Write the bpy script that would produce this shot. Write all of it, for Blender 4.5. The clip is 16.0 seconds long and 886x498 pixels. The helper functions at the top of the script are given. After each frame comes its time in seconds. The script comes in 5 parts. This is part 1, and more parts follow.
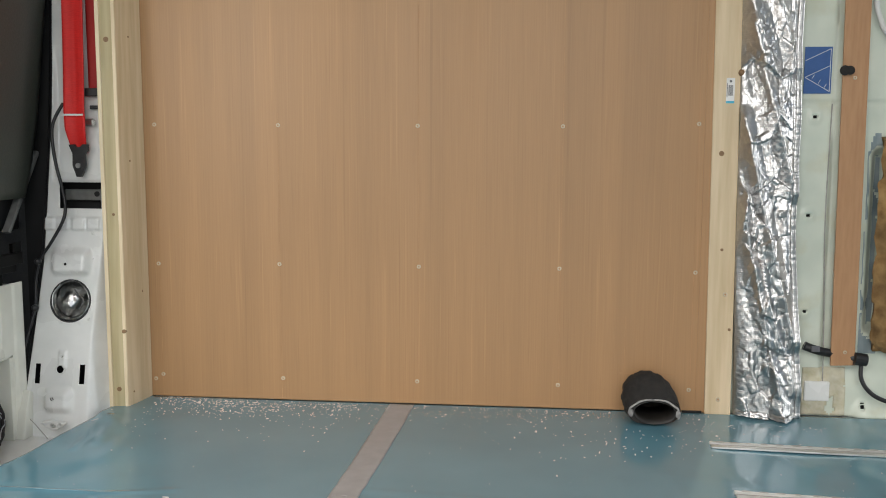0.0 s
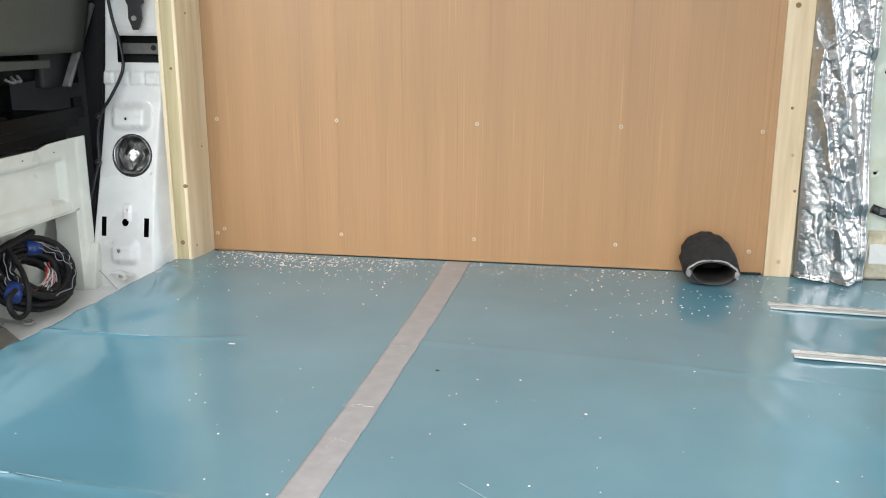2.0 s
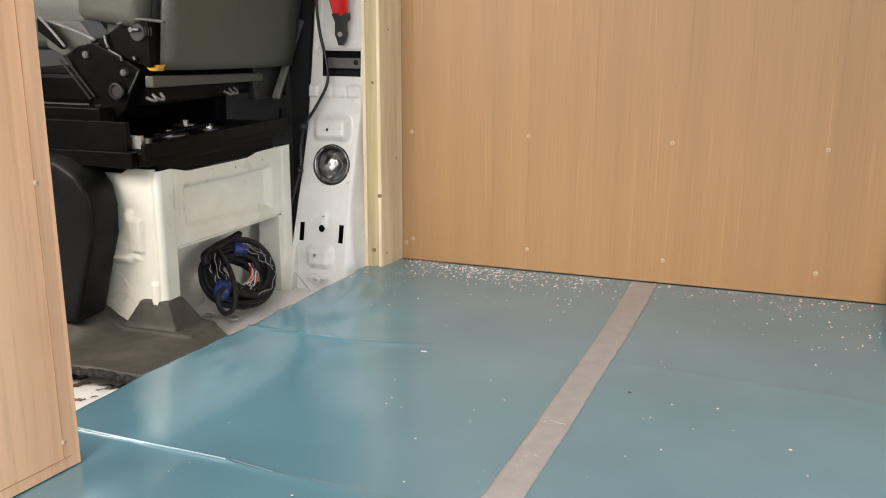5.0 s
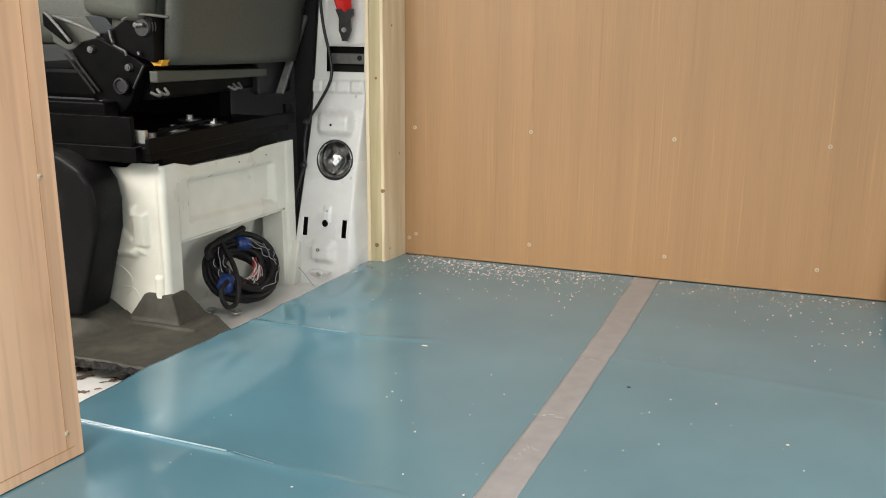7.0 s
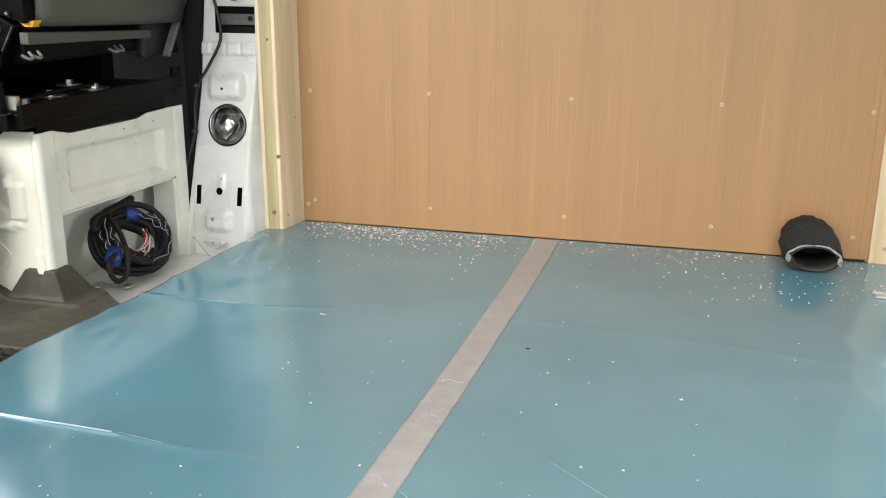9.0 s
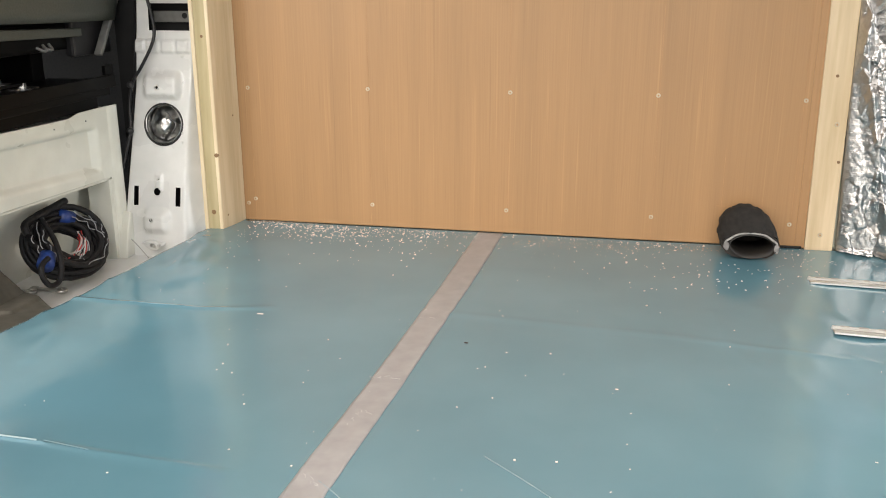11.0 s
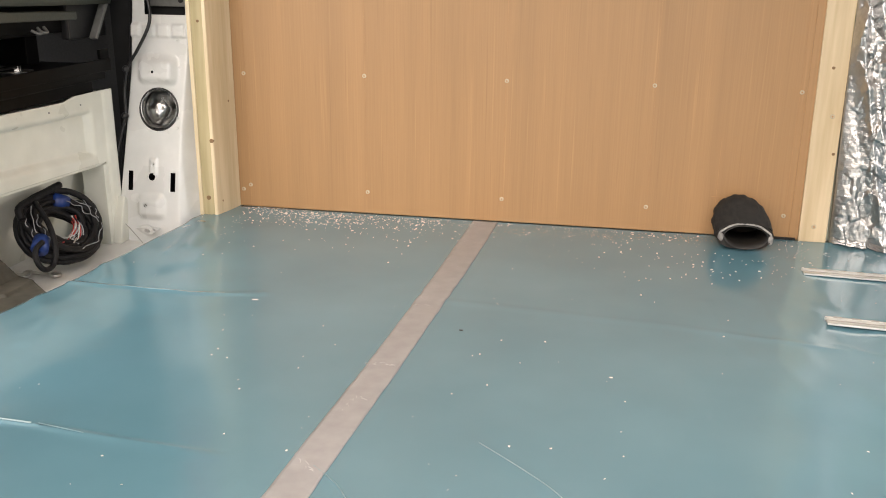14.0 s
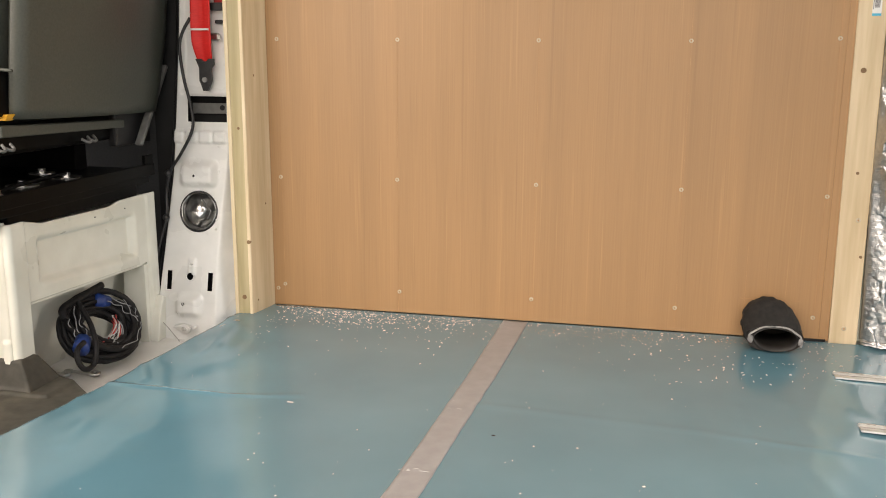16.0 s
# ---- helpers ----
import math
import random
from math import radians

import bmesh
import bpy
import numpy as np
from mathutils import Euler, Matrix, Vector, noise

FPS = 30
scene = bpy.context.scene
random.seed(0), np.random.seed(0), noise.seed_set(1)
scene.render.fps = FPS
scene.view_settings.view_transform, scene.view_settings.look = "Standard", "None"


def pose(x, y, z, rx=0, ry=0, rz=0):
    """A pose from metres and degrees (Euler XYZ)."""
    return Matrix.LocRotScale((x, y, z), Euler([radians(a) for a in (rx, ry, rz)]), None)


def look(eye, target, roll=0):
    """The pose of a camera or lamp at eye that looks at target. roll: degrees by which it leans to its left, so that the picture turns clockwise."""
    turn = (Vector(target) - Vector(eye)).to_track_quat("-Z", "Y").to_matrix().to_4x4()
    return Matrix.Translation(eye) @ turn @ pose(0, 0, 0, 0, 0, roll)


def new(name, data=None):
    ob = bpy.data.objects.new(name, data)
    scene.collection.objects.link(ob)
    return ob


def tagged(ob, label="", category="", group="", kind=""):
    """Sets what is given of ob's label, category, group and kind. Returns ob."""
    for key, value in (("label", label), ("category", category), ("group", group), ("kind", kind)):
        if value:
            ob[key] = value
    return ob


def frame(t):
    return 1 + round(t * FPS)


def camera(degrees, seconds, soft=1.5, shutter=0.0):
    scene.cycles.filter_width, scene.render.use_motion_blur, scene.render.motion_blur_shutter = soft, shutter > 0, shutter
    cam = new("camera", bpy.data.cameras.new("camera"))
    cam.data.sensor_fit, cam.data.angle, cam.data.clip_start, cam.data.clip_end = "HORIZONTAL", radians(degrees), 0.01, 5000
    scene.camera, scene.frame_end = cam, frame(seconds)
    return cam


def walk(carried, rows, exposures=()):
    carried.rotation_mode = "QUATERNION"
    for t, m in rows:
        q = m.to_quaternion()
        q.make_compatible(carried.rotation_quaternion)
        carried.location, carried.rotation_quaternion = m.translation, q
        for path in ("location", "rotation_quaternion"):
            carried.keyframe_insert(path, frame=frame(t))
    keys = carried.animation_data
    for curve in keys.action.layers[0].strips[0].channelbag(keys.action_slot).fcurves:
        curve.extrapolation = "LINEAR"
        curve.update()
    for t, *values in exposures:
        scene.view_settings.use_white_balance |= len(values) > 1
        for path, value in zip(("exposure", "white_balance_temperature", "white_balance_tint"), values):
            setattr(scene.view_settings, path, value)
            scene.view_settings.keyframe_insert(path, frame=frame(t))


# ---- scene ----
cam = camera(52.3, 16.0, soft=1.0)
PATH = [
    (0, (0.465, 0.244, 0.558), (0.272, 2.221, 0.326), 0.2),
    (0.5, (0.452, 0.252, 0.555), (0.189, 2.205, 0.213), 0.6),
    (1, (0.45, 0.259, 0.544), (0.156, 2.183, 0.082), 0.6),
    (1.5, (0.446, 0.258, 0.539), (0.148, 2.169, 0.032), 0.3),
    (2, (0.452, 0.251, 0.538), (0.154, 2.158, 0.016), 0.2),
    (2.5, (0.46, 0.254, 0.531), (0.158, 2.158, 0.0), 0.0),
    (3, (0.456, 0.257, 0.528), (0.113, 2.137, -0.062), -0.3),
    (3.5, (0.428, 0.255, 0.522), (-0.024, 2.106, -0.085), -0.1),
    (4, (0.401, 0.243, 0.526), (-0.171, 2.075, -0.038), 0.3),
    (4.2, (0.397, 0.24, 0.538), (-0.211, 2.072, 0.012), 0.4),
    (6.3, (0.406, 0.228, 0.541), (-0.251, 2.055, 0.059), 0.3),
    (6.5, (0.406, 0.228, 0.54), (-0.25, 2.053, 0.05), 0.4),
    (7, (0.41, 0.227, 0.541), (-0.245, 2.05, 0.04), 0.4),
    (7.5, (0.408, 0.23, 0.54), (-0.233, 2.052, 0.021), 0.5),
    (8, (0.405, 0.235, 0.538), (-0.187, 2.066, -0.01), 0.9),
    (8.5, (0.416, 0.249, 0.536), (-0.095, 2.097, -0.033), 0.7),
    (10.8, (0.452, 0.273, 0.53), (0.055, 2.146, -0.051), 0.0),
    (11, (0.459, 0.275, 0.53), (0.084, 2.151, -0.052), -0.1),
    (11.5, (0.465, 0.277, 0.529), (0.144, 2.162, -0.057), -0.2),
    (12, (0.472, 0.281, 0.53), (0.185, 2.171, -0.059), -0.1),
    (12.5, (0.455, 0.281, 0.529), (0.17, 2.17, -0.063), -0.1),
    (13, (0.428, 0.269, 0.529), (0.063, 2.141, -0.072), 0.4),
    (13.5, (0.44, 0.267, 0.528), (0.059, 2.136, -0.073), 0.5),
    (14, (0.455, 0.272, 0.527), (0.097, 2.145, -0.077), 0.6),
    (14.5, (0.464, 0.274, 0.527), (0.183, 2.158, -0.08), 0.6),
    (15, (0.463, 0.268, 0.55), (0.194, 2.179, 0.024), 0.4),
    (15.5, (0.461, 0.252, 0.584), (0.155, 2.182, 0.154), 0.2),
    (16, (0.449, 0.247, 0.566), (0.024, 2.155, 0.144), 0.3),
]
EXPOSURE = [(0, 0.21, 6350, 8), (0.5, 0.57, 6200, 6), (1, 0.72, 6050, 6), (1.5, 0.77, 6000, 7), (2.5, 0.8, 6200, 7), (3.5, 0.74, 6600, 11), (4, 0.64, 6850, 14), (6.5, 0.52, 6650, 9), (7, 0.49, 6600, 8), (8, 0.55, 6500, 5), (8.5, 0.75, 6450, 6), (11, 0.71, 6850, 11), (12.5, 0.71, 7100, 12), (13.5, 0.69, 7100, 14), (15, 0.71, 7350, 14), (15.5, 0.59, 7500, 14), (16, 0.6, 7250, 14)]
walk(cam, [(t, look(eye, target, roll)) for t, eye, target, roll in PATH], EXPOSURE)

# ---- light ----
world = bpy.data.worlds.new("sky")
scene.world = world
world.use_nodes = True
wn = world.node_tree.nodes
sky = wn.new("ShaderNodeTexSky")
sky.sky_type = "NISHITA"
sky.sun_disc = False
sky.sun_elevation = radians(48)
sky.sun_rotation = radians(200)
sky.dust_density = 4.0
wn["Background"].inputs["Strength"].default_value = 0.15
world.node_tree.links.new(sky.outputs[0], wn["Background"].inputs["Color"])

sun = new("sun", bpy.data.lights.new("sun", "SUN"))
sun.data.energy, sun.data.angle, sun.data.color = 0.9, radians(25), (1.0, 0.96, 0.9)
sun.matrix_world = look((0.8, -3.0, 3.6), (0.4, 0.6, 0.0))

door_light = new("door_daylight", bpy.data.lights.new("door_daylight", "AREA"))
door_light.data.shape = "RECTANGLE"
door_light.data.size, door_light.data.size_y = 1.9, 1.7
door_light.data.energy, door_light.data.color = 27.0, (1.0, 0.97, 0.93)
door_light.matrix_world = look((0.30, -0.75, 1.15), (0.0, 1.6, 0.40))

rear_light = new("rear_door_daylight", bpy.data.lights.new("rear_door_daylight", "AREA"))
rear_light.data.shape = "RECTANGLE"
rear_light.data.size, rear_light.data.size_y = 1.3, 2.0
rear_light.data.energy, rear_light.data.color = 42.0, (1.0, 0.97, 0.93)
rear_light.matrix_world = look((5.2, 1.52, 1.1), (0.0, 1.50, 0.4))

cab_light = new("cab_window_daylight", bpy.data.lights.new("cab_window_daylight", "AREA"))
cab_light.data.shape = "RECTANGLE"
cab_light.data.size, cab_light.data.size_y = 1.2, 0.55
cab_light.data.energy, cab_light.data.color = 20.0, (1.0, 0.97, 0.93)
cab_light.matrix_world = look((-1.22, 0.28, 1.05), (-0.60, 1.75, 0.0))

driver_light = new("driver_window_daylight", bpy.data.lights.new("driver_window_daylight", "AREA"))
driver_light.data.shape = "RECTANGLE"
driver_light.data.size, driver_light.data.size_y = 1.1, 0.5
driver_light.data.energy, driver_light.data.color = 4.0, (0.97, 0.98, 1.0)
driver_light.matrix_world = look((-1.20, 2.27, 1.07), (-0.35, 1.30, 0.0))


# ---- materials ----
def link(nt, a, b):
    nt.links.new(a, b)


def surface(name, dark, light, scale=20.0, stretch=(1, 1, 1), rough=0.5, metal=0.0, bump=0.1, patch=2.0, patch_depth=0.25,
            detail=6.0, rough_var=0.1, spec=0.5, bump_distance=0.002, grime=None, grime_amount=0.0, coat=0.0, island=0.0):
    m = bpy.data.materials.new(name)
    m.use_nodes = True
    nt = m.node_tree
    n = nt.nodes
    bsdf = n["Principled BSDF"]
    tc = n.new("ShaderNodeTexCoord")
    mp = n.new("ShaderNodeMapping")
    mp.inputs["Scale"].default_value = stretch
    link(nt, tc.outputs["Object"], mp.inputs["Vector"])
    fine = n.new("ShaderNodeTexNoise")
    fine.inputs["Scale"].default_value, fine.inputs["Detail"].default_value = scale, detail
    link(nt, mp.outputs[0], fine.inputs["Vector"])
    ramp = n.new("ShaderNodeValToRGB")
    ramp.color_ramp.elements[0].position, ramp.color_ramp.elements[1].position = 0.3, 0.7
    ramp.color_ramp.elements[0].color, ramp.color_ramp.elements[1].color = (*dark, 1), (*light, 1)
    link(nt, fine.outputs["Fac"], ramp.inputs[0])
    broad = n.new("ShaderNodeTexNoise")
    broad.inputs["Scale"].default_value, broad.inputs["Detail"].default_value = patch, 4.0
    link(nt, mp.outputs[0], broad.inputs["Vector"])
    tone = n.new("ShaderNodeMapRange")
    tone.inputs["From Min"].default_value, tone.inputs["From Max"].default_value = 0.3, 0.7
    tone.inputs["To Min"].default_value, tone.inputs["To Max"].default_value = 1 - patch_depth, 1.0
    link(nt, broad.outputs["Fac"], tone.inputs["Value"])
    mul = n.new("ShaderNodeVectorMath")
    mul.operation = "SCALE"
    link(nt, ramp.outputs[0], mul.inputs[0])
    link(nt, tone.outputs[0], mul.inputs["Scale"])
    colour = mul.outputs[0]
    if grime:
        stain = n.new("ShaderNodeTexNoise")
        stain.inputs["Scale"].default_value, stain.inputs["Detail"].default_value = 9.0, 8.0
        link(nt, tc.outputs["Object"], stain.inputs["Vector"])
        cut = n.new("ShaderNodeMapRange")
        cut.inputs["From Min"].default_value, cut.inputs["From Max"].default_value = 0.55, 0.72
        cut.inputs["To Max"].default_value = grime_amount
        link(nt, stain.outputs["Fac"], cut.inputs["Value"])
        mix = n.new("ShaderNodeMix")
        mix.data_type = "RGBA"
        link(nt, cut.outputs[0], mix.inputs["Factor"])
        link(nt, colour, mix.inputs[6])
        mix.inputs[7].default_value = (*grime, 1)
        colour = mix.outputs[2]
    if island:
        geo = n.new("ShaderNodeNewGeometry")
        vary = n.new("ShaderNodeMapRange")
        vary.inputs["To Min"].default_value, vary.inputs["To Max"].default_value = 1 - island, 1 + island
        link(nt, geo.outputs["Random Per Island"], vary.inputs["Value"])
        each = n.new("ShaderNodeVectorMath")
        each.operation = "SCALE"
        link(nt, colour, each.inputs[0])
        link(nt, vary.outputs[0], each.inputs["Scale"])
        colour = each.outputs[0]
    link(nt, colour, bsdf.inputs["Base Color"])
    rr = n.new("ShaderNodeMapRange")
    rr.inputs["To Min"].default_value, rr.inputs["To Max"].default_value = max(rough - rough_var, 0.02), min(rough + rough_var, 1)
    link(nt, broad.outputs["Fac"], rr.inputs["Value"])
    link(nt, rr.outputs[0], bsdf.inputs["Roughness"])
    bsdf.inputs["Metallic"].default_value = metal
    bsdf.inputs["Specular IOR Level"].default_value = spec
    bsdf.inputs["Coat Weight"].default_value = coat
    bsdf.inputs["Coat Roughness"].default_value = 0.12
    if bump:
        bm_ = n.new("ShaderNodeBump")
        bm_.inputs["Strength"].default_value, bm_.inputs["Distance"].default_value = bump, bump_distance
        link(nt, fine.outputs["Fac"], bm_.inputs["Height"])
        link(nt, bm_.outputs[0], bsdf.inputs["Normal"])
    return m




def figure(m, layers):
    """Lays upright grain figure over a wood: rows of scale, threshold, full and gain."""
    nt = m.node_tree
    n = nt.nodes
    bsdf = n["Principled BSDF"]
    colour = bsdf.inputs["Base Color"].links[0].from_socket
    tc = n.new("ShaderNodeTexCoord")
    for scale, lo, hi, gain in layers:
        mp = n.new("ShaderNodeMapping")
        mp.inputs["Scale"].default_value = scale
        mp.inputs["Location"].default_value = (scale[2], 0, 0)
        link(nt, tc.outputs["Object"], mp.inputs["Vector"])
        nz = n.new("ShaderNodeTexNoise")
        nz.inputs["Scale"].default_value, nz.inputs["Detail"].default_value = 1.0, 2.0
        link(nt, mp.outputs[0], nz.inputs["Vector"])
        mr = n.new("ShaderNodeMapRange")
        mr.inputs["From Min"].default_value, mr.inputs["From Max"].default_value = lo, hi
        mr.inputs["To Min"].default_value, mr.inputs["To Max"].default_value = 1.0, 1.0 + gain
        link(nt, nz.outputs["Fac"], mr.inputs["Value"])
        sc = n.new("ShaderNodeVectorMath")
        sc.operation = "SCALE"
        link(nt, colour, sc.inputs[0])
        link(nt, mr.outputs[0], sc.inputs["Scale"])
        colour = sc.outputs[0]
    link(nt, colour, bsdf.inputs["Base Color"])
    return m


def veneer(name, base, band, fine, streak):
    """Smooth veneer: soft upright bands, fine grain and sparse pale streaks."""
    m = surface(name, tuple(0.95 * v for v in base), tuple(1.05 * v for v in base), 1.0, (330, 330, 6.0), 0.5, 0, 0.03, 0.045, band, 4.0, 0.06)
    return figure(m, (((150, 150, 2.2), 0.62, 0.76, streak), ((230, 230, 5.0), 0.62, 0.74, -fine), ((26, 26, 0.5), 0.42, 0.70, -0.08),
                      ((60, 60, 0.35), 0.66, 0.72, -0.10), ((3.0, 3.0, 1.8), 0.35, 0.75, 0.06)))


M_PLY = veneer("veneered_plywood", (0.356, 0.201, 0.090), 0.08, 0.09, 0.19)
M_PLY_NEAR = surface("coarse_plywood", (0.58, 0.335, 0.195), (0.82, 0.54, 0.345), 1.6, (5, 5, 0.30), 0.5, 0, 0.08, 0.9, 0.20, 6.0,
                     grime=(0.34, 0.18, 0.09), grime_amount=0.16)
figure(M_PLY_NEAR, (((42, 42, 1.1), 0.54, 0.70, -0.24), ((13, 13, 0.5), 0.56, 0.64, -0.22), ((130, 130, 6.0), 0.58, 0.76, -0.14), ((75, 75, 2.0), 0.56, 0.74, 0.14)))
M_PINE = surface("planed_pine", (0.55, 0.42, 0.25), (0.70, 0.565, 0.38), 10.0, (7, 7, 0.5), 0.55, 0, 0.08, 1.6, 0.14)
M_PINE_EDGE = surface("pine_edge", (0.66, 0.54, 0.35), (0.80, 0.68, 0.48), 12.0, (7, 7, 0.6), 0.6, 0, 0.08, 1.6, 0.12)
M_TREATED = surface("green_treated_timber", (0.43, 0.355, 0.19), (0.56, 0.475, 0.285), 10.0, (8, 8, 0.5), 0.65, 0, 0.12, 2.0, 0.25)
M_KNOT = surface("wood_knot", (0.16, 0.09, 0.04), (0.32, 0.19, 0.09), 80.0, rough=0.6, bump=0.1)
M_PENCIL = surface("pencil_line", (0.37, 0.20, 0.092), (0.50, 0.275, 0.125), 30.0, rough=0.7, bump=0)
M_SHEET = surface("blue_plastic_sheet", (0.095, 0.224, 0.286), (0.114, 0.250, 0.314), 5.0, (1, 1, 1), 0.16, 0, 0.03, 1.6, 0.12,
                  rough_var=0.06, spec=1.0, bump_distance=0.004)
M_SHEET.node_tree.nodes["Principled BSDF"].inputs["IOR"].default_value = 1.62
M_TAPE = surface("brown_parcel_tape", (0.280, 0.284, 0.292), (0.340, 0.342, 0.350), 40.0, (1, 1, 1), 0.32, 0, 0.15, 5.0, 0.15, spec=0.6)
M_WHITE = surface("white_van_paint", (0.70, 0.71, 0.69), (0.80, 0.80, 0.78), 14.0, rough=0.28, bump=0.02, patch=5.0, patch_depth=0.08,
                  grime=(0.38, 0.34, 0.28), grime_amount=0.18, coat=0.3)
M_CREAM = surface("cream_seat_base_paint", (0.70, 0.70, 0.62), (0.80, 0.80, 0.72), 14.0, rough=0.3, bump=0.02, patch=5.0, patch_depth=0.06,
                  grime=(0.45, 0.40, 0.32), grime_amount=0.12, coat=0.3)
M_GREENWHITE = surface("aged_body_paint", (0.56, 0.62, 0.53), (0.68, 0.72, 0.62), 12.0, rough=0.35, bump=0.04, patch=4.0, patch_depth=0.15,
                       grime=(0.46, 0.40, 0.20), grime_amount=0.5)
M_DIRTYFLOOR = surface("scuffed_white_cab_floor", (0.82, 0.81, 0.79), (0.88, 0.88, 0.86), 16.0, rough=0.4, bump=0.08, patch=8.0, patch_depth=0.10,
                       grime=(0.34, 0.29, 0.23), grime_amount=0.25)
M_SCRATCH = surface("dark_scratched_primer", (0.09, 0.06, 0.045), (0.22, 0.15, 0.11), 60.0, rough=0.7, bump=0.1)
M_FOIL = surface("crumpled_foil", (0.50, 0.50, 0.50), (0.62, 0.61, 0.60), 120.0, rough=0.33, metal=1.0, bump=0.4, patch=12.0, patch_depth=0.12, bump_distance=0.003)
M_DUCTFOIL = surface("silver_duct_foil", (0.40, 0.40, 0.40), (0.56, 0.56, 0.55), 70.0, rough=0.30, metal=1.0, bump=0.3, patch=10.0, bump_distance=0.003)
M_FOAM = surface("black_foam_rubber", (0.006, 0.006, 0.006), (0.020, 0.018, 0.016), 90.0, rough=0.85, bump=0.4, patch=12.0, patch_depth=0.3,
                 grime=(0.12, 0.10, 0.085), grime_amount=0.18)
M_FOAMCUT = surface("cut_grey_foam", (0.10, 0.10, 0.10), (0.42, 0.41, 0.40), 70.0, rough=0.8, bump=0.5, patch=22.0, patch_depth=0.9)
M_PALEFOAM = surface("pale_frayed_foam", (0.16, 0.16, 0.155), (0.46, 0.45, 0.43), 120.0, rough=0.85, bump=0.5)
M_TUBE = surface("dark_inner_tube", (0.006, 0.0055, 0.005), (0.020, 0.017, 0.014), 50.0, rough=0.5, bump=0.1)
M_BLACK = surface("black_plastic", (0.010, 0.010, 0.011), (0.022, 0.022, 0.023), 60.0, rough=0.42, bump=0.1, patch=6.0)
M_CONSOLE = surface("grained_black_plastic", (0.007, 0.007, 0.0075), (0.013, 0.013, 0.0135), 260.0, rough=0.36, spec=0.10, bump=0.12, patch=6.0,
                    grime=(0.09, 0.09, 0.085), grime_amount=0.25)
M_STEELBLACK = surface("black_painted_steel", (0.003, 0.003, 0.003), (0.0055, 0.0055, 0.0055), 40.0, spec=0.06, rough=0.32, bump=0.03, patch=5.0)
M_DOORTRIM = surface("dark_grey_door_trim", (0.040, 0.042, 0.043), (0.058, 0.060, 0.061), 200.0, rough=0.6, bump=0.1)
M_SEAT = surface("grey_vinyl_seat", (0.056, 0.060, 0.049), (0.074, 0.078, 0.064), 240.0, rough=0.48, bump=0.12, patch=4.0, patch_depth=0.1)
M_SEATLIGHT = surface("grey_seat_edge", (0.15, 0.15, 0.14), (0.21, 0.21, 0.20), 60.0, rough=0.5, bump=0.05)
M_MAT = surface("worn_rubber_mat", (0.048, 0.046, 0.037), (0.082, 0.077, 0.062), 50.0, rough=0.7, bump=0.3, patch=7.0, patch_depth=0.3,
                grime=(0.20, 0.18, 0.14), grime_amount=0.3)
M_RED = surface("red_belt_webbing", (0.60, 0.010, 0.009), (0.72, 0.018, 0.014), 120.0, (1, 1, 8), 0.6, 0, 0.25, 4.0, 0.1)
M_DARKRED = surface("dark_red_belt_webbing", (0.30, 0.008, 0.008), (0.38, 0.012, 0.010), 120.0, (1, 1, 8), 0.6, 0, 0.25, 4.0, 0.1)
M_STEEL = surface("zinc_steel", (0.55, 0.55, 0.54), (0.72, 0.72, 0.70), 50.0, rough=0.3, metal=1.0, bump=0.05)
M_BRASS = surface("dull_zinc_screw", (0.48, 0.39, 0.27), (0.62, 0.54, 0.41), 300.0, rough=0.6, metal=0.15, bump=0.05)
M_ALU = surface("aluminium_trim", (0.62, 0.62, 0.60), (0.78, 0.78, 0.76), 30.0, (1, 8, 8), 0.38, 0.8, 0.05, 4.0, 0.15)
M_ALUDARK = surface("dirty_trim_groove", (0.28, 0.27, 0.25), (0.45, 0.44, 0.41), 60.0, rough=0.6, bump=0.1)
M_BOLT = surface("oily_dark_steel", (0.10, 0.10, 0.10), (0.20, 0.20, 0.19), 90.0, rough=0.4, metal=0.8, bump=0.1)
M_CABLE = surface("black_cable", (0.008, 0.008, 0.009), (0.018, 0.018, 0.019), 80.0, rough=0.45, bump=0.1)
M_LOOM = surface("black_wrapped_loom", (0.006, 0.006, 0.007), (0.014, 0.014, 0.016), 120.0, rough=0.6, spec=0.3, bump=0.5, patch=30.0, patch_depth=0.4)
M_WIREGREY = surface("grey_wire", (0.30, 0.31, 0.33), (0.42, 0.43, 0.45), 60.0, rough=0.45, bump=0)
M_BLUETAPE = surface("blue_insulating_tape", (0.010, 0.035, 0.17), (0.016, 0.055, 0.25), 60.0, rough=0.4, bump=0.1)
M_WIRERED = surface("red_wire", (0.5, 0.03, 0.03), (0.6, 0.05, 0.04), 60.0, rough=0.4, bump=0)
M_WIREWHITE = surface("white_wire", (0.6, 0.6, 0.58), (0.75, 0.75, 0.72), 60.0, rough=0.4, bump=0)
# Near-black: painted shade inside holes, and the colour of small dark bits.
M_DARK = surface("hole_shade_and_dark_bits", (0.006, 0.006, 0.006), (0.012, 0.012, 0.012), 20.0, rough=0.8, bump=0)
M_CHIP = surface("pale_wood_chip", (0.60, 0.59, 0.56), (0.76, 0.75, 0.72), 200.0, rough=0.8, bump=0.1, island=0.2)
M_YELLOW = surface("yellow_plastic", (0.70, 0.34, 0.02), (0.80, 0.42, 0.04), 60.0, rough=0.4, bump=0)
M_STICKERBLUE = surface("blue_sticker", (0.025, 0.09, 0.27), (0.035, 0.11, 0.32), 60.0, rough=0.4, bump=0, patch_depth=0.1)
